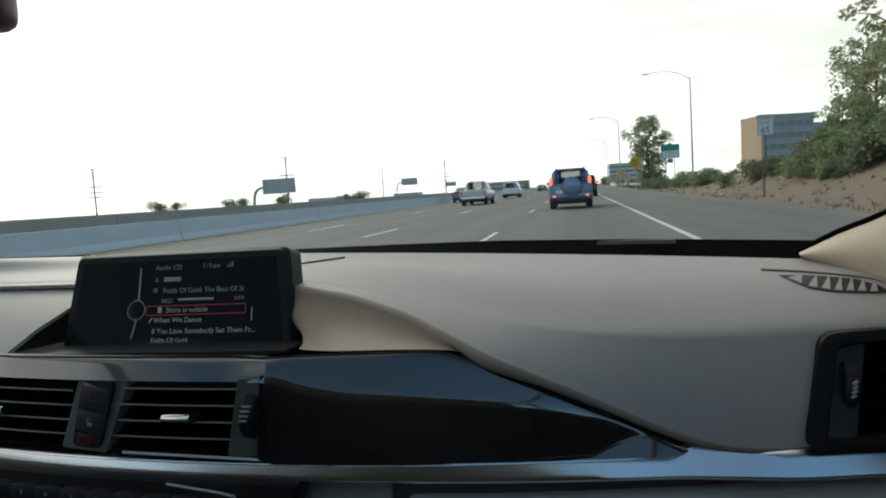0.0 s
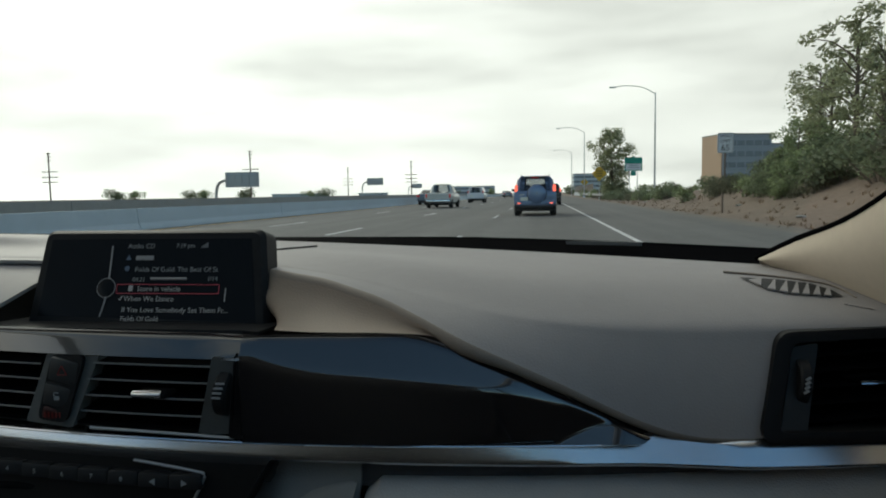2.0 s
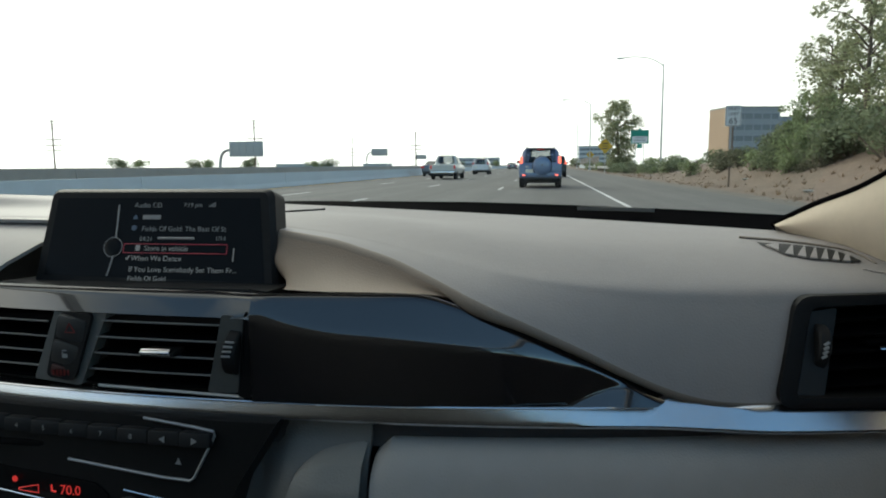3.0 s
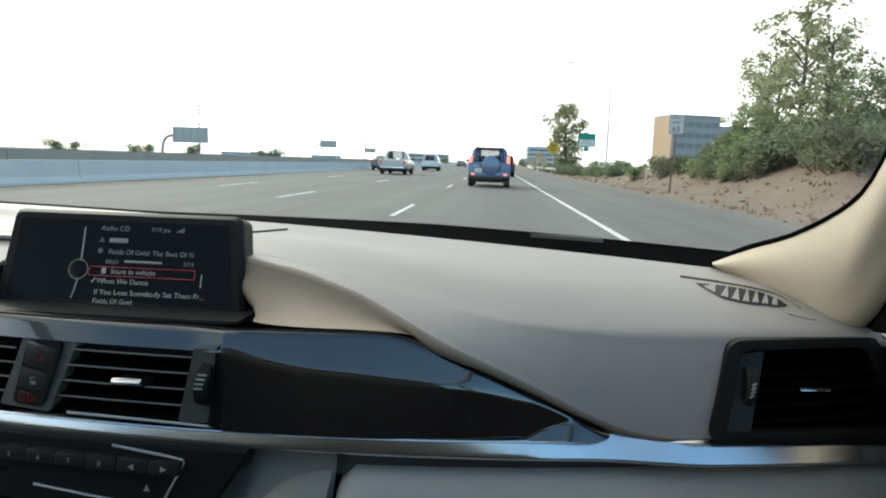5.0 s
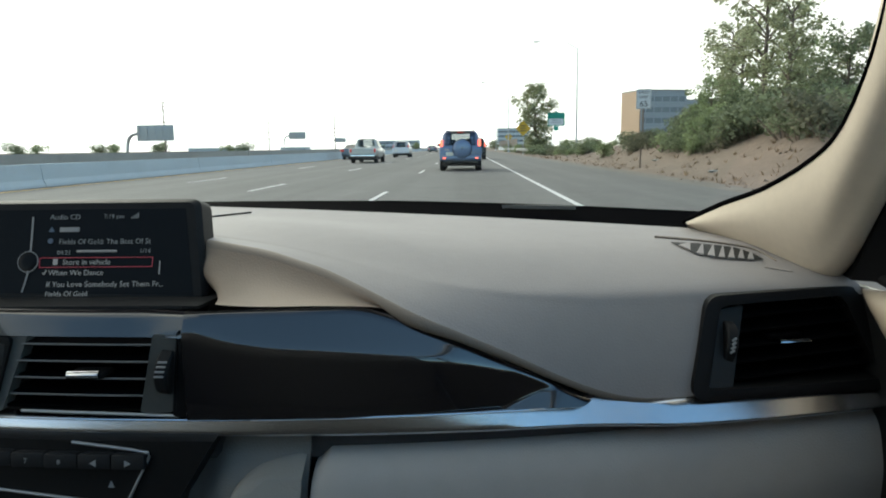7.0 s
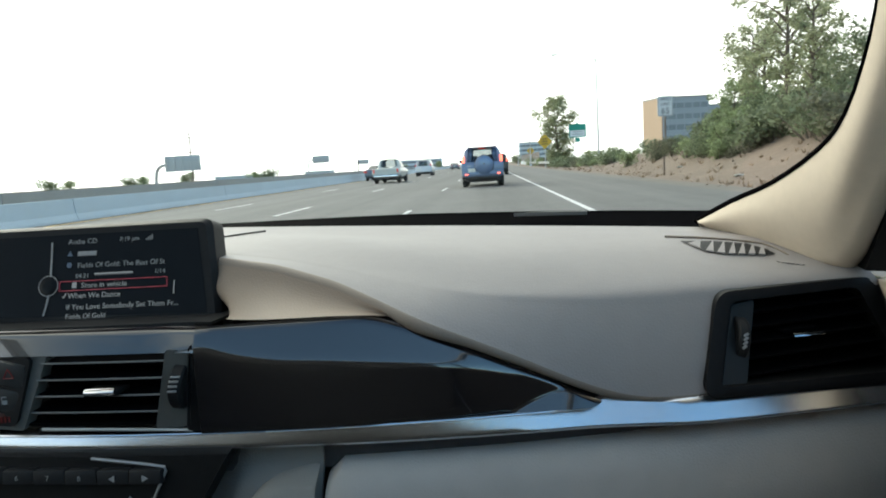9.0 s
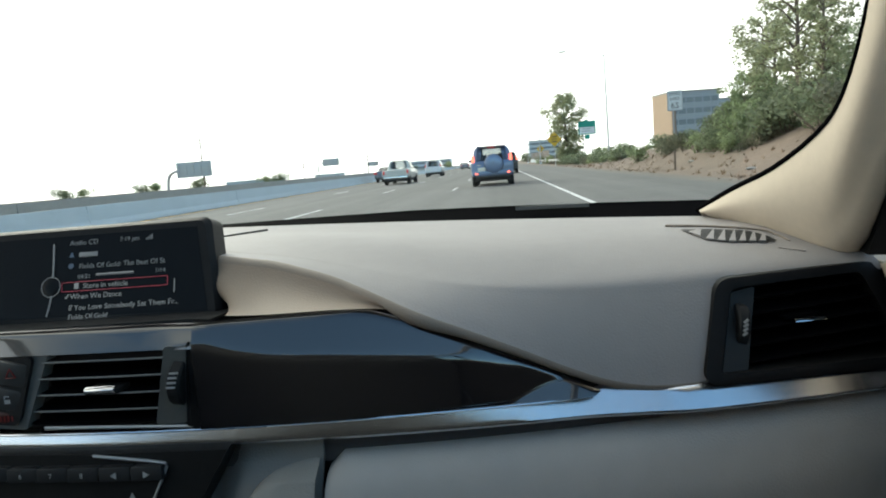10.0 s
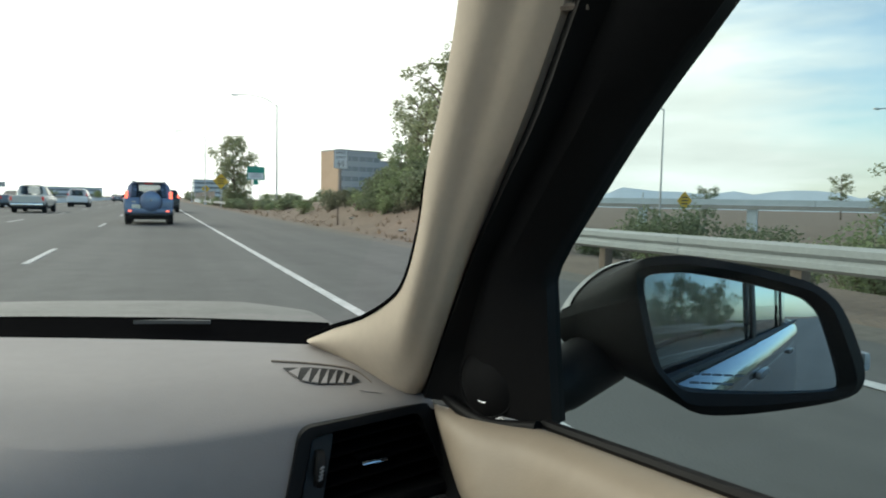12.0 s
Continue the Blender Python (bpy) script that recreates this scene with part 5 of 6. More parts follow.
barrier = thing("wall_median", (BARRIER_X, 100, 0), "long pale concrete median barrier", "barrier", kind="structure")
prof = [(0.22, 0), (0.21, 0.06), (0.14, 0.22), (0.09, 0.68), (-0.09, 0.68), (-0.14, 0.22), (-0.21, 0.06), (-0.22, 0)]
for k in range(34):
    y0 = -40 + 12 * k
    part("panel", grid([[(BARRIER_X + u, y, z) for u, z in prof] for y in (y0, y0 + 11.97)], closed=True), M_CONC, barrier, "", False)
farwall = thing("wall_far", (-27, 100, 0), "grey concrete wall across the opposite lanes", "wall", kind="structure")
for k in range(20):
    y0 = -60 + 24 * k
    part("panel", box((-27 - 0.02 * (k % 2), y0 + 12, 0.47), (0.25, 23.96, 0.94)), M_CONCDARK, farwall, "", False)


# ---- vehicles ----
def paint(name, col, metal=0.3):
    return mat(name, col, 0.3, metal=metal, var=0.04, coat=0.6)


M_TYRE = mat("tyre_rubber", (0.018, 0.018, 0.018), 0.85)
M_CARGLASS = mat("dark_car_glass", (0.015, 0.018, 0.02), 0.08, spec=0.6)
M_TAIL = mat("lit_tail_lamp", (0.5, 0.03, 0.02), 0.3, emit=(1.0, 0.16, 0.10), power=1.5)
M_TAILOFF = mat("red_lamp_lens", (0.35, 0.02, 0.02), 0.25, emit=(1.0, 0.05, 0.03), power=0.15)
M_TINTED = clear_pane("tinted_car_pane", (0.62, 0.64, 0.64), 0.05)
M_BUMPER = mat("grey_bumper_plastic", (0.05, 0.052, 0.055), 0.6)
M_PLATE = mat("pale_plate", (0.75, 0.72, 0.60), 0.5)


def section(y, w, z0, zb, zr, wr):
    """A body's outline across, at y: width, sill, belt, roof and the roof's width."""
    half = [(w * 0.46, z0), (w * 0.495, z0 + 0.14), (w * 0.5, z0 + 0.30), (w * 0.5, zb - 0.10), (w * 0.485, zb), (wr * 0.5 + (w * 0.485 - wr * 0.5) * 0.15, zb + (zr - zb) * 0.80), (wr * 0.46, zr - (zr - zb) * 0.04), (wr * 0.30, zr)]
    return [(x, y, z) for x, z in half] + [(-x, y, z) for x, z in reversed(half)]


def wheel(root, x, y, r, w):
    s = 1 if x > 0 else -1
    m = Matrix.Translation((x, y, r)) @ Matrix.Rotation(radians(90 * s), 4, "Y")
    wh = part("wheel", revolve([(r * 0.55, -w / 2), (r * 0.9, -w / 2), (r, -w * 0.36), (r, w * 0.36), (r * 0.9, w / 2), (r * 0.55, w / 2)], m, 24), M_TYRE, root, "black tyre")
    part("rim", revolve([(0.02, w * 0.30), (r * 0.5, w * 0.36), (r * 0.62, w * 0.48), (r * 0.6, w * 0.5), (0.02, w * 0.42)], m, 18), M_STEEL, wh, "grey alloy rim")


def vehicle(name, kind, body_mat, label, lit=True, group="cars on the freeway"):
    root = thing(name, (0, 0, 0), label, "car", group)
    if kind == "suv":
        w, zb, zr, wr, L = 1.80, 1.02, 1.70, 1.40, 4.3
        secs = [(0.00, 0.48, 0.96, 1.02, 1.60), (0.04, 0.45, zb, 1.08, 1.58), (0.16, 0.43, zb, 1.40, 1.46), (0.30, 0.42, zb, zr - 0.03, wr), (0.9, 0.42, zb, zr, wr), (2.0, 0.40, zb - 0.02, zr - 0.02, wr), (2.5, 0.38, zb - 0.03, zr - 0.10, wr - 0.05), (3.2, 0.28, zb - 0.05, zb + 0.02, 1.5), (4.1, 0.30, 0.84, 0.90, 1.5), (L, 0.36, 0.74, 0.78, 1.4)]
        rear = (0.035, 1.07, 0.265, 1.60, 0.66, 0.60)
    elif kind == "pickup":
        w, zb, zr, wr, L = 1.86, 1.02, 1.72, 1.30, 5.4
        secs = [(0.00, 0.46, 0.98, 1.00, 1.7), (0.05, 0.42, zb, 1.04, 1.7), (1.7, 0.40, zb, 1.04, 1.7), (1.74, 0.40, zb, 1.08, 1.6), (1.90, 0.40, zb, zr - 0.04, wr), (2.4, 0.40, zb, zr, wr), (3.0, 0.40, zb, zr - 0.08, wr), (3.7, 0.40, zb, zb + 0.04, 1.6), (5.2, 0.42, 0.92, 0.96, 1.6), (L, 0.5, 0.8, 0.84, 1.5)]
        rear = (1.755, 1.14, 1.885, 1.62, 0.62, 0.54)
    else:
        w, zb, zr, wr, L = 1.80, 0.92, 1.43, 1.22, 4.7
        secs = [(0.00, 0.40, 0.86, 0.92, 1.4), (0.06, 0.30, 0.94, 1.02, 1.45), (0.55, 0.26, 0.95, 1.05, 1.45), (1.25, 0.24, zb, zr - 0.06, wr), (1.8, 0.24, zb, zr, wr), (2.5, 0.24, zb, zr - 0.06, wr), (3.3, 0.26, zb - 0.04, zb + 0.04, 1.45), (4.4, 0.28, 0.78, 0.82, 1.4), (L, 0.34, 0.66, 0.70, 1.3)]
        rear = (0.60, 1.07, 1.21, 1.36, 0.62, 0.52)
    rows = [section(y, w - (0.06 if y < 0.02 or y > L - 0.1 else 0), z0, b, r, rw) for y, z0, b, r, rw in secs]
    shape = grid(rows, closed=True)
    if kind != "sedan":
        # window openings at the back and the front, to see through the cabin
        (a0, a1), (b0, b1) = ((0.03, 0.31), (2.48, 3.22)) if kind == "suv" else ((1.73, 1.91), (2.98, 3.72))
        holes = [f for f in shape.faces if all(a0 < v.co.y < a1 for v in f.verts) and min(v.co.z for v in f.verts) > 1.0 and abs(f.calc_center_median().x) < 0.45]
        holes += [f for f in shape.faces if all(b0 < v.co.y < b1 for v in f.verts) and min(v.co.z for v in f.verts) > 0.9 and abs(f.calc_center_median().x) < 0.45]
        bmesh.ops.delete(shape, geom=holes, context="FACES")
        part("windscreen", grid([[(-0.7, b1 - 0.02, zb), (-0.6, b0, zr - 0.10)], [(0.7, b1 - 0.02, zb), (0.6, b0, zr - 0.10)]]), M_TINTED, root, "tinted windscreen", False)
        for sx in (-0.36, 0.36):
            part("seat", box((sx, a0 + 1.15, 0.86), (0.46, 0.16, 0.56), 0.05), M_BUMPER, root, "dark seat back")
    part("body", shape, body_mat, root)
    y0, za, y1, zb2, wa, wb = rear
    off = Vector((0, -0.012, 0.006))
    quad = round_poly([Vector((-wa, y0, za)) + off, Vector((wa, y0, za)) + off, Vector((wb, y1, zb2)) + off, Vector((-wb, y1, zb2)) + off], 0.05, 3)
    part("rear_window", prism(quad, (0, 0, 0), (0, 0.012, -0.004)), M_CARGLASS if kind == "sedan" else M_TINTED, root, "dark rear window" if kind == "sedan" else "tinted rear window")
    for s in (-1, 1):
        ya, yb = (0.5, 2.6) if kind == "suv" else ((1.95, 3.1) if kind == "pickup" else (1.35, 2.7))
        tw = (wr * 0.5 + (w * 0.485 - wr * 0.5) * 0.15)
        za2 = zb + (zr - zb) * 0.80
        p = [(s * (w * 0.485 + 0.004), ya - 0.1, zb + 0.03), (s * (w * 0.485 + 0.004), yb + 0.2, zb + 0.02), (s * (tw + 0.012), yb - 0.2, za2), (s * (tw + 0.012), ya + 0.1, za2)]
        part("side_window", prism(p, (0, 0, 0), (s * 0.006, 0, 0)), M_CARGLASS, root)
        lz, lh = (1.17, 0.29) if kind == "suv" else ((0.86, 0.26) if kind == "pickup" else (0.82, 0.15))
        part("tail_lamp", box((s * (w / 2 - 0.10), 0.06 if kind == "suv" else 0.03, lz), (0.12 if kind != "sedan" else 0.32, 0.10, lh), 0.03), M_TAIL if lit else M_TAILOFF, root, "red tail lamp")
        part("door_mirror", box((s * (w / 2 + 0.10), yb + 0.1, zb + 0.09), (0.18, 0.10, 0.13), 0.03), M_BUMPER, root)
        for yy in (0.85, L - 0.85):
            wheel(root, s * (w / 2 - 0.13), yy, 0.36 if kind != "sedan" else 0.31, 0.25)
    part("bumper", box((0, 0.02, 0.55 if kind == "suv" else 0.50), (w - 0.06, 0.16, 0.20), 0.05), M_BUMPER if kind == "pickup" else body_mat, root)
    part("valance", box((0, 0.05, 0.42 if kind == "suv" else 0.37), (w - 0.36, 0.14, 0.10), 0.03), M_BUMPER, root, "dark plastic valance")
    part("number_plate", box((-0.02 if kind != "suv" else -0.46, -0.025 if kind == "suv" else -0.04, 0.72 if kind != "pickup" else 0.55), (0.31, 0.012, 0.155), 0.004), M_PLATE, root, "pale blank plate")
    part("underbody", box((0, L / 2, 0.30), (w * 0.8, L * 0.9, 0.18), 0.04), M_TYRE, root)
    return root


suv = vehicle("suv", "suv", paint("blue_grey_paint", (0.14, 0.19, 0.29), 0.25), "blue compact off-road car with covered spare wheel, brake lamps lit")
cover = part("spare_wheel_cover", revolve([(0.01, 0.19), (0.22, 0.185), (0.33, 0.165), (0.385, 0.12), (0.395, 0.05), (0.36, 0.0), (0.01, 0.0)], Matrix.Translation((0.07, 0.01, 0.93)) @ Matrix.Rotation(radians(90), 4, "X"), 36), paint("cover_paint", (0.16, 0.22, 0.34), 0.25), suv, "blue round spare wheel cover")
part("tyre_edge", tube([(0.07 + 0.392 * math.cos(a), -0.015, 0.93 + 0.392 * math.sin(a)) for a in [2 * math.pi * k / 40 for k in range(41)]], 0.024, 8), M_TYRE, suv, "black tyre edge behind the cover")
part("emblem", revolve([(0.001, 0.0), (0.03, 0.0), (0.03, 0.006), (0.001, 0.006)], Matrix.Translation((0.07, -0.176, 0.97)) @ Matrix.Rotation(radians(90), 4, "X"), 16), M_CHROME, cover)
part("emblem_bar", prism([(0.0, -0.172, 0.82), (0.10, -0.172, 0.79), (0.20, -0.172, 0.86), (0.10, -0.172, 0.82)], (0, 0, 0), (0, -0.004, 0)), M_CHROME, cover)
for s in (-1, 1):
    part("roof_rail", tube([(s * 0.58, 0.35, 1.69), (s * 0.60, 0.45, 1.76), (s * 0.60, 2.1, 1.75), (s * 0.58, 2.25, 1.68)], 0.022, 6), M_STEEL, suv, "silver roof rail")
    # reflector's brightness is put in as glow, with the lit lamp material
    part("reflector", box((s * 0.68, -0.075, 0.55), (0.13, 0.02, 0.055), 0.01), M_TAIL, suv, "red reflector with an added glow")
    part("headrest", box((s * 0.34, 0.42, 1.22), (0.26, 0.10, 0.22), 0.05), M_BUMPER, suv)
part("high_brake_lamp", box((0, 0.245, 1.625), (0.30, 0.03, 0.03), 0.008), M_TAILOFF, suv)
part("spoiler", box((0, 0.24, 1.675), (1.20, 0.16, 0.035), 0.012), paint("spoiler_paint", (0.14, 0.19, 0.29), 0.3), suv)
part("badge", box((-0.55, -0.008, 0.90), (0.18, 0.006, 0.03)), M_CHROME, suv)
suv.location = (-0.18, 29.0, 0)
pickup = vehicle("pickup_truck", "pickup", paint("ivory_white_paint", (0.55, 0.55, 0.50), 0.0), "off-white pickup truck with a chrome bumper", False)
part("step_bumper", box((0, -0.06, 0.50), (1.7, 0.14, 0.14), 0.03), M_CHROME, pickup, "chrome step bumper")
pickup.location = (-7.05, 47.0, 0)
wsuv = vehicle("suv", "suv", paint("white_paint", (0.70, 0.70, 0.69), 0.0), "white sport utility car on the freeway", False)
wsuv.location = (-6.9, 73.0, 0)
sedan = vehicle("sedan", "sedan", paint("slate_grey_paint", (0.12, 0.14, 0.17), 0.5), "slate grey sedan beside the median barrier", False)
sedan.location = (-10.4, 62.0, 0)
dsuv = vehicle("suv", "suv", paint("near_black_paint", (0.02, 0.02, 0.023), 0.3), "black sport utility car with lit brake lamps", True)
dsuv.location = (0.75, 54.0, 0)
for src, x, y in ((wsuv, -3.4, 128.0), (sedan, -3.6, 176.0), (sedan, -7.2, 150.0), (wsuv, -10.6, 205.0), (dsuv, -0.4, 120.0)):
    copy_thing(src, pose(x, y, 0))


# ---- street furniture ----
def lamp_post(h=11.5, arm=4.2):
    root = thing("street_lamp", (0, 0, 0), "tall galvanised steel street lamp with a curved arm", "street lamp", "lamps along the freeway")
    part("pole", tube([(0, 0, 0), (0, 0, h * 0.5), (0, 0, h)], 0.11, 10, r_end=0.06), M_STEEL, root)
    part("arm", tube(spline([(0, 0, h - 0.2), (-arm * 0.3, 0, h + 0.55), (-arm * 0.7, 0, h + 0.8), (-arm, 0, h + 0.72)], 5), 0.045, 8), M_STEEL, root)
    part("luminaire", box((-arm - 0.25, 0, h + 0.68), (0.7, 0.28, 0.16), 0.06), M_STEEL, root, "grey lamp head")
    part("base", box((0, 0, 0.1), (0.42, 0.42, 0.5), 0.04), M_CONC, root, "concrete base")
    return root


def put(ob, x, y, turn=0.0, z=None, s=1.0):
    ob.matrix_basis = pose(x, y, bank(x, y) if z is None else z, 0, 0, turn)
    if s != 1.0:
        ob.scale = (s, s, s)
    return ob


lp = put(lamp_post(), 12.2, 76.0)
for x, y in ((7.6, 122.0), (8.2, 185.0)):
    copy_thing(lp, pose(x, y, bank(x, y)))
for x, y, t in ((42.0, 49.0, 0), (66.0, 43.0, 0), (21.0, 5.0, 180)):
    copy_thing(lp, pose(x, y, bank(x, y) - 0.2, 0, 0, t))


def utility_pole(h):
    root = thing("utility_pole", (0, 0, 0), "dark wooden utility pole with crossarms", "utility pole", "poles beyond the freeway")
    part("post", tube([(0, 0, 0), (0, 0, h)], 0.20, 8, r_end=0.13), M_POSTW, root)
    for z, w in ((h - 0.15, 1.1), (h - 1.0, 1.0), (h - 1.9, 0.9), (h - 4.6, 4.2), (h - 5.9, 4.4), (h - 7.1, 4.0)):
        part("crossarm", box((0, 0.16, z), (w, 0.16, 0.20)), M_POSTW, root)
    return root


up = put(utility_pole(12.4), -71.0, 160.0, 0, 0)
for x, y in ((-78.0, 270.0), (-44.0, 230.0), (-118.0, 150.0)):
    copy_thing(up, pose(x, y, 0))


def sign_text(root, text, size, x, y, z, material, align="CENTER"):
    return lettering("legend", text, size, Matrix.Translation((x, y, z)) @ Matrix.Rotation(radians(90), 4, "X"), material, root, align)


gs = thing("roadside_sign", (0, 0, 0), "green and white roadside sign on steel posts", "road sign")
part("panel", prism(round_poly([(-1.1, 0, 3.6), (1.1, 0, 3.6), (1.1, 0, 5.3), (-1.1, 0, 5.3)], 0.1, 3), (0, 0, 0), (0, 0.04, 0)), M_GREEN, gs, "green sign sheet")
part("white_panel", prism(round_poly([(-0.95, -0.008, 3.72), (0.95, -0.008, 3.72), (0.95, -0.008, 4.52), (-0.95, -0.008, 4.52)], 0.05, 3), (0, 0, 0), (0, 0.006, 0)), M_SIGNW, gs, "white name panel")
for a, b in ((0.55, 4.32), (0.72, 4.02)):
    for k in range(5):
        part("legend_bar", box((-a + 2 * a * (k + 0.5) / 5, -0.014, b), (a * 0.32, 0.006, 0.13)), M_BLUEGREY, gs)
part("crest", revolve([(0.001, 0), (0.22, 0), (0.22, 0.03), (0.001, 0.03)], Matrix.Translation((0, 0.0, 5.25)) @ Matrix.Rotation(radians(90), 4, "X"), 16), M_GREEN, gs)
part("tab", box((0, 0, 3.28), (0.62, 0.03, 0.56), 0.02), M_GREEN, gs, "green lower plate")
for s in (-1, 1):
    part("post", tube([(s * 0.5, 0.08, -0.4), (s * 0.5, 0.08, 5.2)], 0.05, 8), M_STEEL, gs)
put(gs, 11.8, 90.0)

ds = thing("warning_sign", (0, 0, 0), "yellow diamond warning sign on a post", "road sign", "warning signs")
part("plate", prism(round_poly([(0, 0, 2.2), (0.86, 0, 3.06), (0, 0, 3.92), (-0.86, 0, 3.06)], 0.08, 3), (0, 0, 0), (0, 0.02, 0)), M_SIGNY, ds, "yellow diamond plate")
for k in range(3):
    part("legend_bar", box((0, -0.006, 3.36 - 0.28 * k), (0.7, 0.006, 0.10)), M_SIGNB, ds)
part("post", tube([(0, 0.05, -0.3), (0, 0.05, 3.5)], 0.05, 8), M_STEEL, ds)
put(ds, 6.7, 80.0)
for x, y in ((9.4, 150.0), (43.0, 47.0), (70.0, 38.0)):
    copy_thing(ds, pose(x, y, bank(x, y)))

sp = thing("speed_limit_sign", (0, 0, 0), "white speed limit 65 sign on a wooden post", "road sign")
part("plate", prism(round_poly([(-0.5, 0, 2.0), (0.5, 0, 2.0), (0.5, 0, 3.3), (-0.5, 0, 3.3)], 0.06, 3), (0, 0, 0), (0, 0.02, 0)), M_SIGNW, sp, "white sign plate")
sign_text(sp, "SPEED", 0.27, 0, -0.006, 3.0, M_SIGNB)
sign_text(sp, "LIMIT", 0.27, 0, -0.006, 2.68, M_SIGNB)
sign_text(sp, "65", 0.56, 0, -0.006, 2.15, M_SIGNB)
for a, b in (((-0.46, 2.04), (0.46, 2.04)), ((0.46, 2.04), (0.46, 3.26)), ((0.46, 3.26), (-0.46, 3.26)), ((-0.46, 3.26), (-0.46, 2.04))):
    part("border_line", tube([(a[0], -0.004, a[1]), (b[0], -0.004, b[1])], 0.012, 4), M_SIGNB, sp)
part("post", box((0, 0.07, 1.4), (0.10, 0.10, 3.6), 0.01), M_POSTW, sp, "wooden post")
put(sp, 11.9, 46.5)

og = thing("overhead_sign", (0, 0, 0), "cantilevered freeway sign seen from behind", "road sign", "overhead signs")
part("panel", box((0, 0, 5.6), (5.2, 0.10, 2.2), 0.03), M_SIGNBACK, og, "grey sign back")
for k in range(5):
    part("rib", box((-2.2 + 1.1 * k, -0.09, 5.6), (0.10, 0.08, 2.0)), M_STEEL, og)
part("mast", tube(spline([(-4.2, 0.2, 0), (-4.2, 0.2, 3.6), (-3.6, 0.2, 5.2), (-2.0, 0.2, 5.6)], 5), 0.22, 10), M_STEEL, og, "curved steel mast")
put(og, -37.0, 150.0, 0, 0, 0.72)
copy_thing(og, pose(-44.0, 240.0, 0))
put(copy_thing(og, pose(0, 0, 0)), -34.5, 75.5, 0, -1.45, 0.8)

# guard rail on the right, abreast of the car
gr = thing("guard_rail", (7.1, 0, 0), "weathered steel guard rail on short posts", "guard rail")


def rail_piece(y0, y1, x):
    w = [(0.0, 0.40), (-0.06, 0.44), (-0.06, 0.50), (-0.01, 0.55), (-0.06, 0.60), (-0.06, 0.67), (0.0, 0.71)]
    bm = grid([[(x + u, y, z) for u, z in w] for y in (y0, y1)])
    return shell(bm, 0.006)


for k in range(13):
    y0 = -38 + 3.81 * k
    part("rail", rail_piece(y0, y0 + 3.80, 7.1), M_RAILW, gr)
    part("post", box((7.20, y0 + 1.9, 0.25), (0.16, 0.16, 0.9), 0.01), M_POSTW, gr, "wooden post")
fr = thing("guard_rail", (7.9, 110, 0), "pale guard rail far ahead beside the shoulder", "guard rail")
for k in range(12):
    y0 = 86 + 3.81 * k
    part("rail", rail_piece(y0, y0 + 3.80, 7.9), M_RAILW, fr)
    part("post", box((8.0, y0 + 1.9, 0.25), (0.16, 0.16, 0.9), 0.01), M_POSTW, fr)
sw = thing("wall_sound", (10.0, 160, 0), "brown panelled barrier wall on a concrete kerb", "wall", kind="structure")
for k in range(24):
    y0 = 133 + 3.0 * k
    part("kerb_block", box((10.0, y0 + 1.5, 0.42), (0.4, 2.98, 0.9), 0.03), M_CONC, sw, "", False)
    part("panel", box((10.05, y0 + 1.5, 1.7), (0.10, 2.86, 1.7)), M_POSTW, sw, "", False)
    part("post", box((10.0, y0, 1.7), (0.16, 0.12, 1.75)), M_STEEL, sw, "", False)


# ---- buildings ----
def office(x, y, w, d, h, turn, label, main, side):
    root = thing("office_building", (0, 0, 0), label, "building", "far buildings")
    part("wall", box((0, 0, h / 2), (w, d, h)), main, root, "", False)
    part("side_wall", box((-w / 2 - 0.15, 0, h / 2), (0.3, d - 0.6, h - 0.1)), side, root, "warm tan side wall", False)
    part("parapet", box((0, 0, h + 0.2), (w + 0.4, d + 0.4, 0.5)), M_CONCDARK, root, "", False)
    floors = int(h / 3.6)
    for f in range(floors):
        z = 1.9 + 3.6 * f
        part("window_band", box((0, -d / 2 - 0.02, z), (w - 1.2, 0.12, 1.7)), M_ROOF, root, "dark window band", False)
        for k in range(int(w / 3)):
            part("mullion", box((-w / 2 + 1.8 + 3 * k, -d / 2 - 0.06, z), (0.3, 0.12, 1.7)), main, root, "", False)
    for f in range(floors):
        part("side_band", box((-w / 2 - 0.32, 0, 1.9 + 3.6 * f), (0.1, d - 3, 1.1)), M_ORANGE if side == M_ORANGE else M_ROOF, root, "", False)
    root.matrix_basis = pose(x, y, 0, 0, 0, turn)
    return root


office(66, 245, 17, 14, 19, 14, "blue-grey office block with a warm tan side", M_BLUEGREY, M_ORANGE)
office(84, 268, 14, 14, 17, 14, "lower blue-grey office wing", M_BLUEGREY, M_BLUEGREY)
# walls take the haze colour, not a facade colour of their own
office(-62, 620, 40, 20, 7.3, 0, "office block far along the freeway, haze put into its colour", M_HAZE, M_HAZE)
office(38, 560, 24, 20, 15, 0, "pale tan building far along the freeway", M_CONC, M_CONC)
for k, (x, y, w, h) in enumerate(((-120, 330, 26, 1.9), (-95, 380, 14, 1.9))):
    shed = thing("low_building", (x, y, 0), "long low grey roofed building", "building", "low buildings")
    part("wall", box((x, y, h / 2), (w, 12, h)), M_CONC, shed, "", False)
    part("roof", box((x, y, h + 0.2), (w + 1, 13, 0.4)), M_CONC, shed, "", False)
br = thing("overpass", (70, 60, 0), "pale concrete viaduct beyond the scrub", "bridge")
ang = radians(-58)
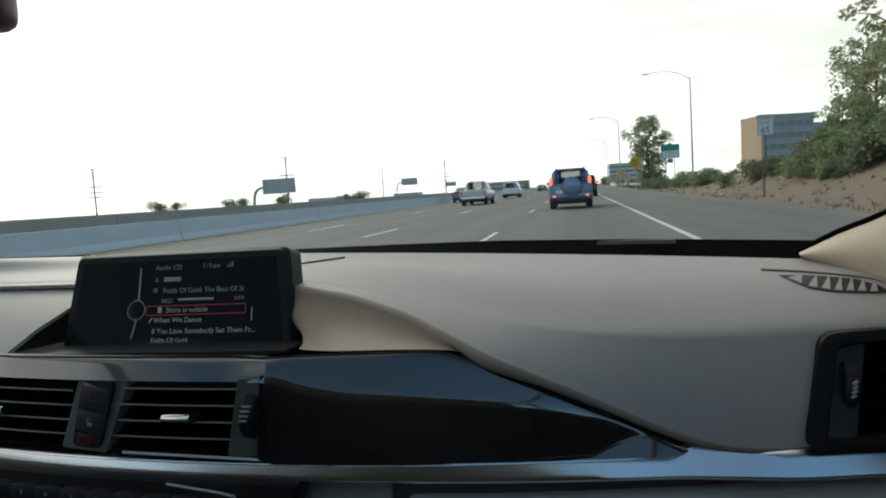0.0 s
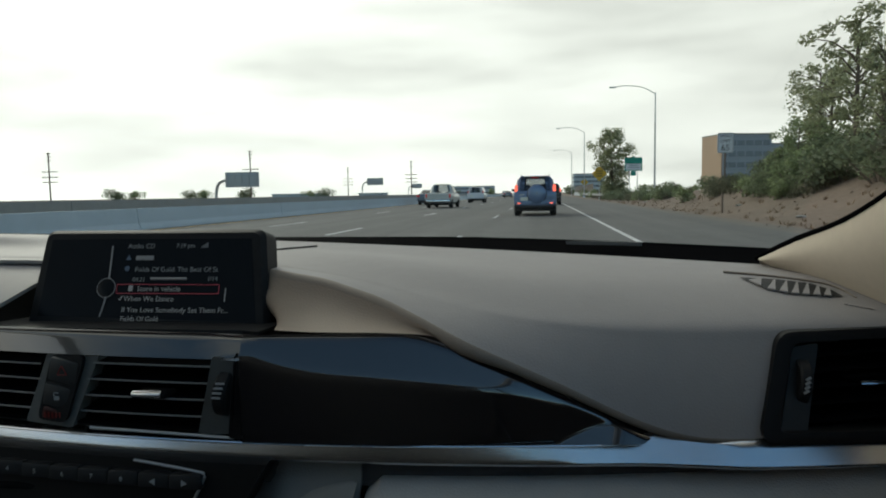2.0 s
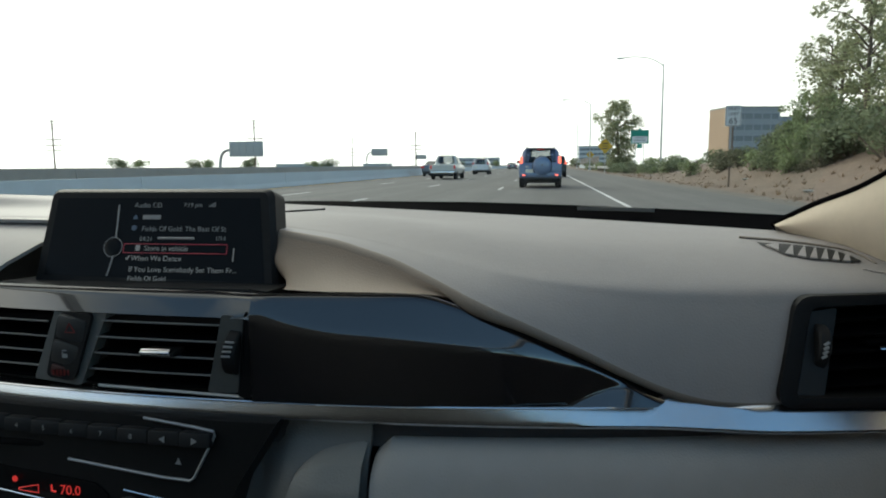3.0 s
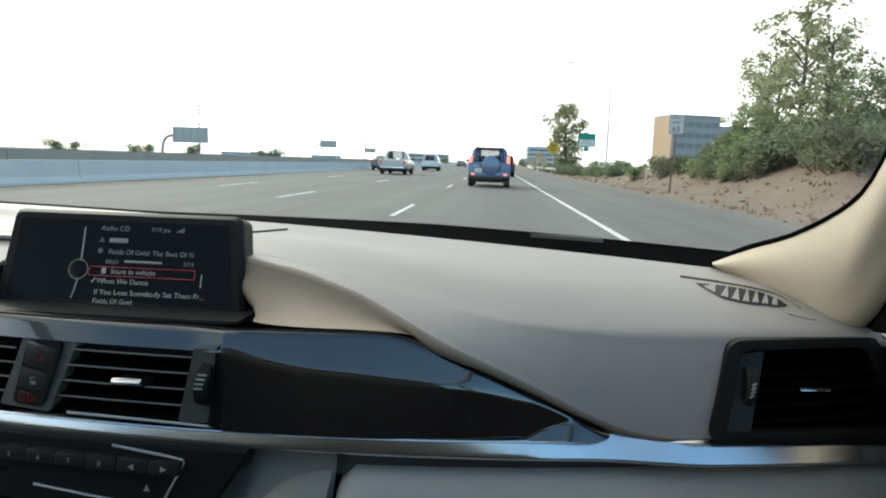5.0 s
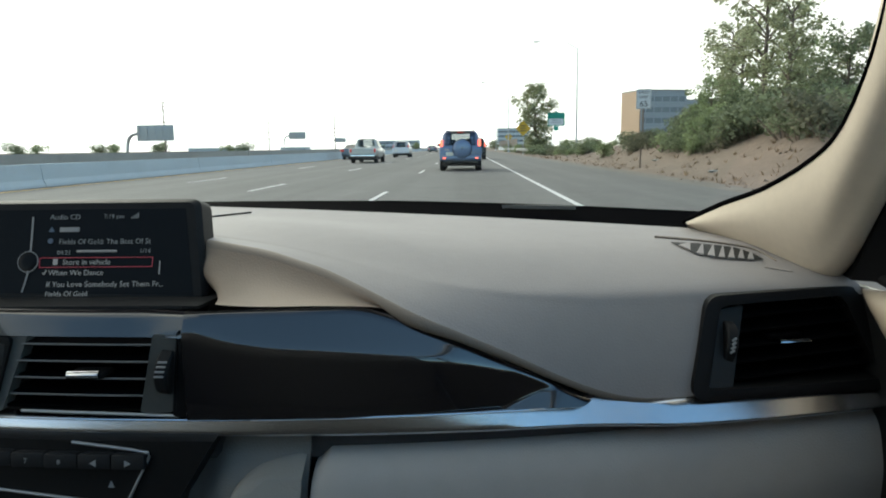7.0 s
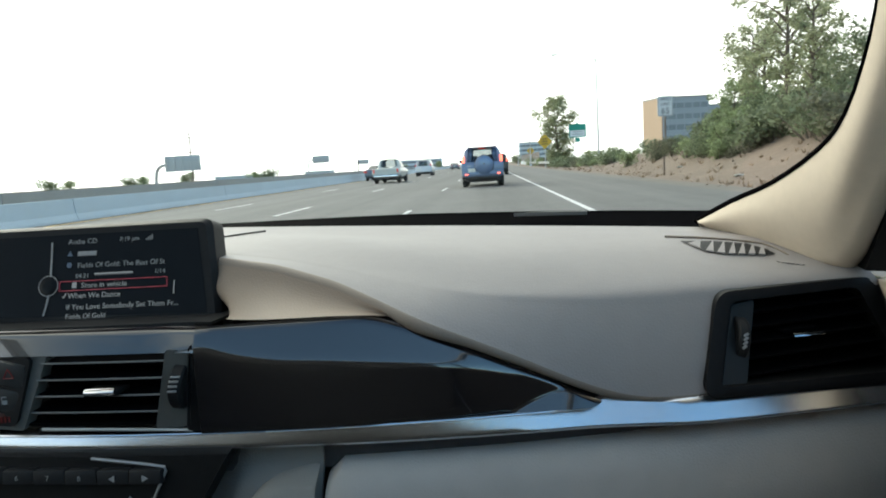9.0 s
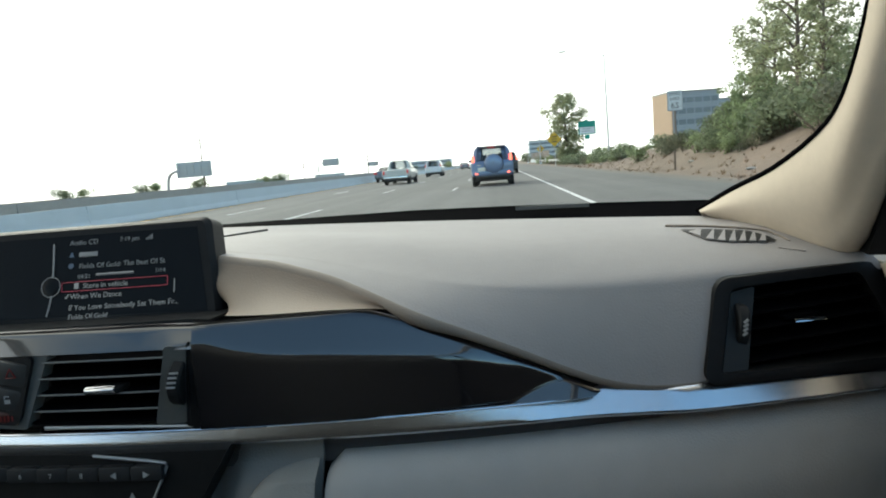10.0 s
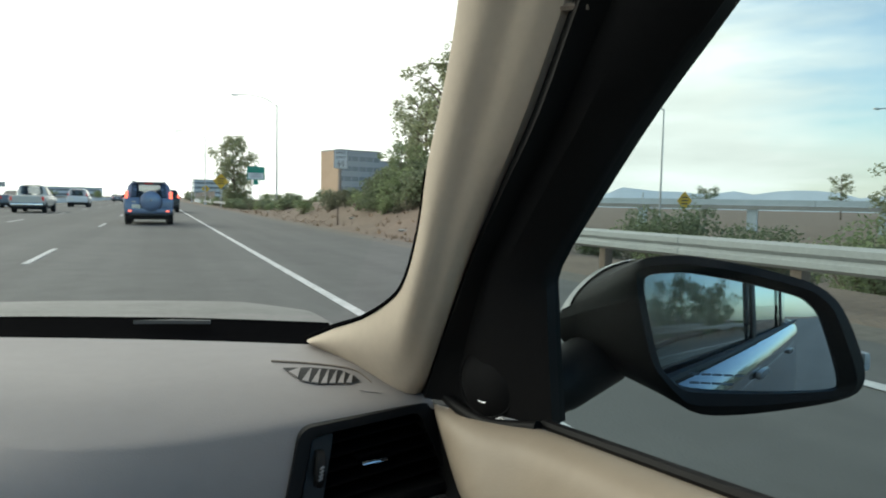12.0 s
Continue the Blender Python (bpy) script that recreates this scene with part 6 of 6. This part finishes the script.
for k in range(14):
    c = Vector((58, 44, 0)) + Vector((math.cos(ang), math.sin(ang), 0)) * (-40 + 11 * k)
    part("parapet", box((c.x, c.y, 1.80), (10.96, 0.4, 0.55), m=Matrix.Rotation(ang, 4, "Z")), M_CONC, br, "", False)
    part("deck", box((c.x, c.y, 1.30), (10.98, 0.9, 0.40), m=Matrix.Rotation(ang, 4, "Z")), M_CONCDARK, br, "", False)
    part("pier", box((c.x, c.y, 0.0), (0.9, 0.5, 2.3), m=Matrix.Rotation(ang, 4, "Z")), M_CONC, br, "", False)
    if k % 2 == 0:
        part("fence_post", box((c.x, c.y, 2.35), (0.1, 0.1, 0.7)), M_STEEL, br, "", False)
rows = []
for i in range(61):
    a = radians(18 + 1.4 * i)
    hh = 60 + 55 * noise.noise(Vector((i * 0.17, 1.3, 0))) + 22 * noise.noise(Vector((i * 0.6, 7.3, 0)))
    rows.append([(2600 * math.sin(a), 2600 * math.cos(a), -5), (2700 * math.sin(a), 2700 * math.cos(a), max(18, hh)), (3000 * math.sin(a), 3000 * math.cos(a), -5)])
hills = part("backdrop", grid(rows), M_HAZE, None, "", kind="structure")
tagged(hills, "hills on the horizon, blue haze put into their colour", "hills")


# ---- plants ----
def leaf_cloud(bm, rng, centre, radius, count, size, squash=0.8):
    """Small leaf blades scattered through a clump, in loose sprays."""
    cx, cy, cz = centre
    for _ in range(count):
        d = Vector((rng.gauss(0, 1), rng.gauss(0, 1), rng.gauss(0, 1))).normalized() * radius * (rng.random() ** 0.45)
        p = Vector((cx + d.x, cy + d.y, cz + d.z * squash))
        a = Vector((rng.gauss(0, 1), rng.gauss(0, 1), rng.gauss(0, 0.7))).normalized()
        b = a.cross(Vector((rng.gauss(0, 1), rng.gauss(0, 1), rng.gauss(0, 1)))).normalized()
        s = size * rng.uniform(0.6, 1.4)
        q = [p - a * s, p + b * s * 0.45, p + a * s, p - b * s * 0.45]
        bm.faces.new([bm.verts.new(v) for v in q])


def tree(seed, h, spread, leaf, clumps, per, leaf_size, label, bare=0.28, category="tree", group="trees on the bank"):
    """A tapered trunk, limbs and a crown of many small leaves with gaps."""
    rng = random.Random(seed)
    root = thing("tree", (0, 0, 0), label, category, group)
    bm = bmesh.new()
    lean = Vector((rng.uniform(-0.05, 0.05) * h, rng.uniform(-0.05, 0.05) * h, 0))
    trunk = [Vector((0, 0, -0.3)), lean * 0.3 + Vector((0, 0, h * 0.35)), lean * 0.7 + Vector((0.03 * h * rng.uniform(-1, 1), 0, h * 0.68)), lean + Vector((0, 0, h * 0.95))]
    tube(spline(trunk, 3), 0.022 * h, 7, bm, r_end=0.004 * h)
    crown = bmesh.new()
    for k in range(clumps):
        t = (k + rng.random()) / clumps
        z = h * (bare + (1 - bare) * t)
        reach = spread * (0.35 + 0.9 * math.sin(math.pi * (0.18 + 0.74 * (1 - t) ** 0.8))) * rng.uniform(0.35, 1.0)
        a = k * 2.4 + rng.uniform(-0.6, 0.6)
        base = lean * (z / h) + Vector((0, 0, z - 0.16 * h * rng.random()))
        tip = lean * (z / h) + Vector((math.cos(a) * reach, math.sin(a) * reach, z + rng.uniform(-0.02, 0.06) * h))
        mid = (base + tip) * 0.5 + Vector((0, 0, 0.04 * h))
        tube([base, mid, tip], 0.007 * h, 5, bm, r_end=0.002 * h)
        r = spread * rng.uniform(0.22, 0.42)
        leaf_cloud(crown, rng, tip, r, per, leaf_size)
        leaf_cloud(crown, rng, mid, r * 0.7, per // 3, leaf_size)
    part("trunk", bm, M_TRUNK, root, "grey-brown trunk and limbs")
    part("crown", crown, leaf, root, "", False)
    return root


def bush(seed, r, leaf, count, size, label, name="bush", group="bushes by the freeway"):
    rng = random.Random(seed)
    root = thing(name, (0, 0, 0), label, "bush", group)
    bm, tw = bmesh.new(), bmesh.new()
    for k in range(9):
        a = rng.uniform(0, 6.28)
        c = Vector((math.cos(a) * r * rng.uniform(0, 0.75), math.sin(a) * r * rng.uniform(0, 0.75), r * rng.uniform(0.25, 0.85)))
        tube([(0, 0, -0.1), c], 0.02 * r + 0.01, 4, tw, r_end=0.006)
        leaf_cloud(bm, rng, c, r * rng.uniform(0.35, 0.5), count // 9, size)
    part("stem", tw, M_TRUNK, root)
    part("foliage", bm, leaf, root, "", False)
    return root


T = [tree(11, 6.0, 2.1, M_LEAF, 24, 70, 0.13, "tall sparse olive-green tree on the bank", 0.25),
     tree(12, 5.4, 2.6, M_LEAF2, 26, 95, 0.13, "dense dark green tree on the bank", 0.12),
     tree(13, 7.2, 1.7, M_LEAF, 24, 65, 0.13, "slender open-crowned tree with a bare trunk", 0.3),
     tree(14, 4.6, 2.2, M_LEAF3, 22, 95, 0.12, "bushy fresh green tree on the bank", 0.08)]
B = [bush(21, 1.3, M_LEAF2, 900, 0.09, "rounded dark green roadside bush"), bush(22, 1.1, M_LEAF3, 800, 0.08, "bright green roadside bush"), bush(23, 1.2, M_LEAF4, 700, 0.08, "dry grey-green roadside bush")]
NB = [bush(41, 1.3, M_LEAF2, 3200, 0.045, "dense green scrub beyond the guard rail"), bush(42, 1.2, M_LEAF4, 2800, 0.04, "grey-green scrub beyond the guard rail"), bush(43, 1.1, M_LEAF3, 2800, 0.042, "fresh green scrub beyond the guard rail")]
for k, (x, y) in enumerate(((12.5, 7.0), (13.5, 5.0), (12.0, 8.6))):
    put(NB[k], x, y, 40 * k, bank(x, y) - 0.15, 1.2)
rng = random.Random(5)
planted = set()


def plant(source, x, y, turn, z, s):
    """The first call sets the plant itself, later ones set copies."""
    ob = copy_thing(source, pose(0, 0, 0)) if source in planted else source
    planted.add(source)
    return put(ob, x, y, turn, z, s)


def bearing(x, y):
    return math.degrees(math.atan2(x, y))


# trees over the bank, thin at the near end of the gap and taller towards the car
for x, y, k, s in ((10.9, 24.0, 2, 0.62), (13.6, 25.5, 1, 0.58), (12.2, 29.0, 2, 0.84), (14.6, 30.5, 3, 0.70), (11.3, 33.0, 3, 0.55), (13.7, 35.5, 0, 0.78), (14.8, 39.0, 2, 0.76),
                   (16.3, 44.0, 1, 0.60), (12.6, 21.8, 3, 0.52), (15.5, 27.0, 0, 0.78)):
    plant(T[k], x + rng.uniform(-0.3, 0.3), y, rng.uniform(0, 360), bank(x, y) - 0.1, s)
for k in range(46):
    b = radians(rng.uniform(17.5, 28.8))
    x = rng.uniform(10.0, 14.0)
    y = x / math.tan(b)
    plant(B[(0, 0, 1, 2)[k % 4]], x, y, rng.uniform(0, 360), bank(x, y) - 0.15, rng.uniform(0.75, 1.3))
for k in range(13):
    y = rng.uniform(21, 40)
    x = rng.uniform(9.1, 10.6)
    if bearing(x, y) < 29:
        plant(B[(0, 2, 1)[k % 3]], x, y, rng.uniform(0, 360), bank(x, y) - 0.15, rng.uniform(0.5, 0.9))
# low shrubs along the foot of the bank, farther on
for k in range(34):
    y = rng.uniform(38, 96)
    x = rng.uniform(8.3, 10.6)
    put(copy_thing(B[(0, 2, 0, 1)[k % 4]], pose(0, 0, 0)), x, y, rng.uniform(0, 360), bank(x, y) - 0.15, rng.uniform(0.55, 1.05))
# the single tree by the shoulder ahead, and low growth round it
lone = tree(31, 8.8, 2.3, M_LEAF, 60, 100, 0.15, "tall single leafy tree by the shoulder", 0.10)
put(lone, 9.5, 92.0)
for k in range(12):
    x, y = 8.6 + rng.uniform(-0.6, 3.5), 98 + rng.uniform(0, 60)
    put(copy_thing(B[k % 3], pose(0, 0, 0)), x, y, rng.uniform(0, 360), bank(x, y) - 0.1, rng.uniform(0.8, 1.5))
# scrub beyond the guard rail, abreast
for k in range(52):
    a = radians(33 + 62 * rng.random())
    r = rng.uniform(13.5, 27)
    x, y = r * math.sin(a), r * math.cos(a)
    if x < 11.2:
        continue
    put(copy_thing(NB[(0, 1, 2, 0, 1)[k % 5]], pose(0, 0, 0)), x, y, rng.uniform(0, 360), bank(x, y) - 0.15, rng.uniform(0.7, 1.15))
for k, (deg, r, sc) in enumerate(((66.5, 15.0, 0.85), (73, 16.0, 0.95), (57, 27.0, 0.55), (83, 17.0, 0.8))):
    x, y = r * math.sin(radians(deg)), r * math.cos(radians(deg))
    put(copy_thing(T[k % 4], pose(0, 0, 0)), x, y, 50 * k, bank(x, y) - 0.1, sc)
# trees and bushes behind the car, beside the shoulder
for k, (x, y, s) in enumerate(((10.0, -21.5, 0.55), (10.4, -26.5, 0.82), (10.2, -33.0, 0.85), (14.5, -50.0, 0.9))):
    put(copy_thing(T[(3, 1, 1, 0)[k]], pose(0, 0, 0)), x, y, 70 * k, bank(x, y) - 0.1, s)
for k in range(9):
    x, y = 9.2 + 0.5 * (k % 3), -13.0 - 4.4 * k
    put(copy_thing(B[(0, 1, 0)[k % 3]], pose(0, 0, 0)), x, y, 61 * k, bank(x, y) - 0.15, 0.75 + 0.1 * (k % 4))
# clumps beyond the far wall and at the end of the freeway
for k, (x, y, s) in enumerate(((-112, 165, 1.2), (-106, 166, 1.1), (-93, 172, 1.0), (-90, 173, 1.1), (-76, 170, 1.1), (-60, 172, 0.9), (-57, 174, 1.0), (-24, 330, 1.2), (-31, 335, 0.9), (-43, 340, 1.1), (-52, 340, 0.8), (6, 330, 1.2), (14, 320, 1.3), (22, 330, 1.4), (34, 330, 1.5), (48, 300, 1.3), (58, 310, 1.2), (26, 180, 1.0), (34, 190, 1.0), (42, 195, 0.9), (20, 170, 0.8))):
    put(copy_thing(B[k % 2], pose(0, 0, 0)), x, y, 37 * k, -0.3, s * 2.6)
for k, (x, y, s) in enumerate(((75, 56, 0.7), (95, 50, 0.8), (60, 62, 0.6))):
    put(copy_thing(T[(2, 0, 1)[k]], pose(0, 0, 0)), x, y, 37 * k, 0.3, s)
post = thing("marker_post", (0, 0, 0), "short weathered wooden marker post", "post")
part("post", box((0, 0, 0.35), (0.07, 0.07, 1.0), 0.01), M_POSTW, post)
put(post, 7.6, 30.0)
rock = thing("litter_bag", (0, 0, 0), "small grey scrap lying on the dirt", "litter", "scraps on the dirt")
lb = bmesh.new()
bmesh.ops.create_icosphere(lb, subdivisions=2, radius=0.15)
for v in lb.verts:
    v.co = Vector((v.co.x * 1.5, v.co.y, v.co.z * 0.35)) * (1 + 0.3 * noise.noise(v.co * 6))
part("scrap", lb, M_CONCDARK, rock)
put(rock, 8.6, 31.0)
for x, y in ((7.9, 22.0), (9.6, 40.0), (8.2, 55.0)):
    copy_thing(rock, pose(x, y, bank(x, y) + 0.02, 0, 0, 50 * x))

# dry grass tufts and pebbles over the bank
rng = random.Random(77)
gt = bmesh.new()
for _ in range(380):
    y = 14 + 70 * rng.random() ** 1.6
    x = 6.7 + rng.random() ** 1.3 * 7.0
    if math.degrees(math.atan2(x, y)) > 31:
        continue
    z = bank(x, y)
    for _ in range(5):
        a = rng.uniform(0, 6.28)
        h, w = rng.uniform(0.06, 0.20), rng.uniform(0.02, 0.05)
        d = Vector((math.cos(a), math.sin(a), 0))
        p = Vector((x, y, z - 0.02)) + d * rng.uniform(0, 0.12)
        side = Vector((-d.y, d.x, 0)) * w
        gt.faces.new([gt.verts.new(v) for v in (p - side, p + side, p + d * h * 0.8 + Vector((0, 0, h)))])
dry = part("dry_grass", gt, leaf_mat("dry_straw", (0.25, 0.19, 0.135)), None, "", False, "stuff")
tagged(dry, "sparse dry grass tufts on the dirt", "grass")
pb = bmesh.new()
for _ in range(220):
    y = 14 + 60 * rng.random() ** 1.6
    x = 6.2 + rng.random() ** 1.5 * 6.0
    if math.degrees(math.atan2(x, y)) > 31:
        continue
    m = pose(x, y, bank(x, y), rng.uniform(0, 360), rng.uniform(0, 360), rng.uniform(0, 360))
    r = rng.uniform(0.025, 0.075)
    vs = [pb.verts.new(m @ (Vector(v) * r * rng.uniform(0.7, 1.2))) for v in ((1, 0, 0), (-1, 0, 0), (0, 1, 0), (0, -1, 0), (0, 0, 0.8), (0, 0, -0.8))]
    for i, j, k in ((0, 2, 4), (2, 1, 4), (1, 3, 4), (3, 0, 4), (2, 0, 5), (1, 2, 5), (3, 1, 5), (0, 3, 5)):
        pb.faces.new((vs[i], vs[j], vs[k]))
peb = part("pebbles", pb, M_DIRT, None, "", False, "stuff")
tagged(peb, "scattered clods and stones on the dirt", "stones")
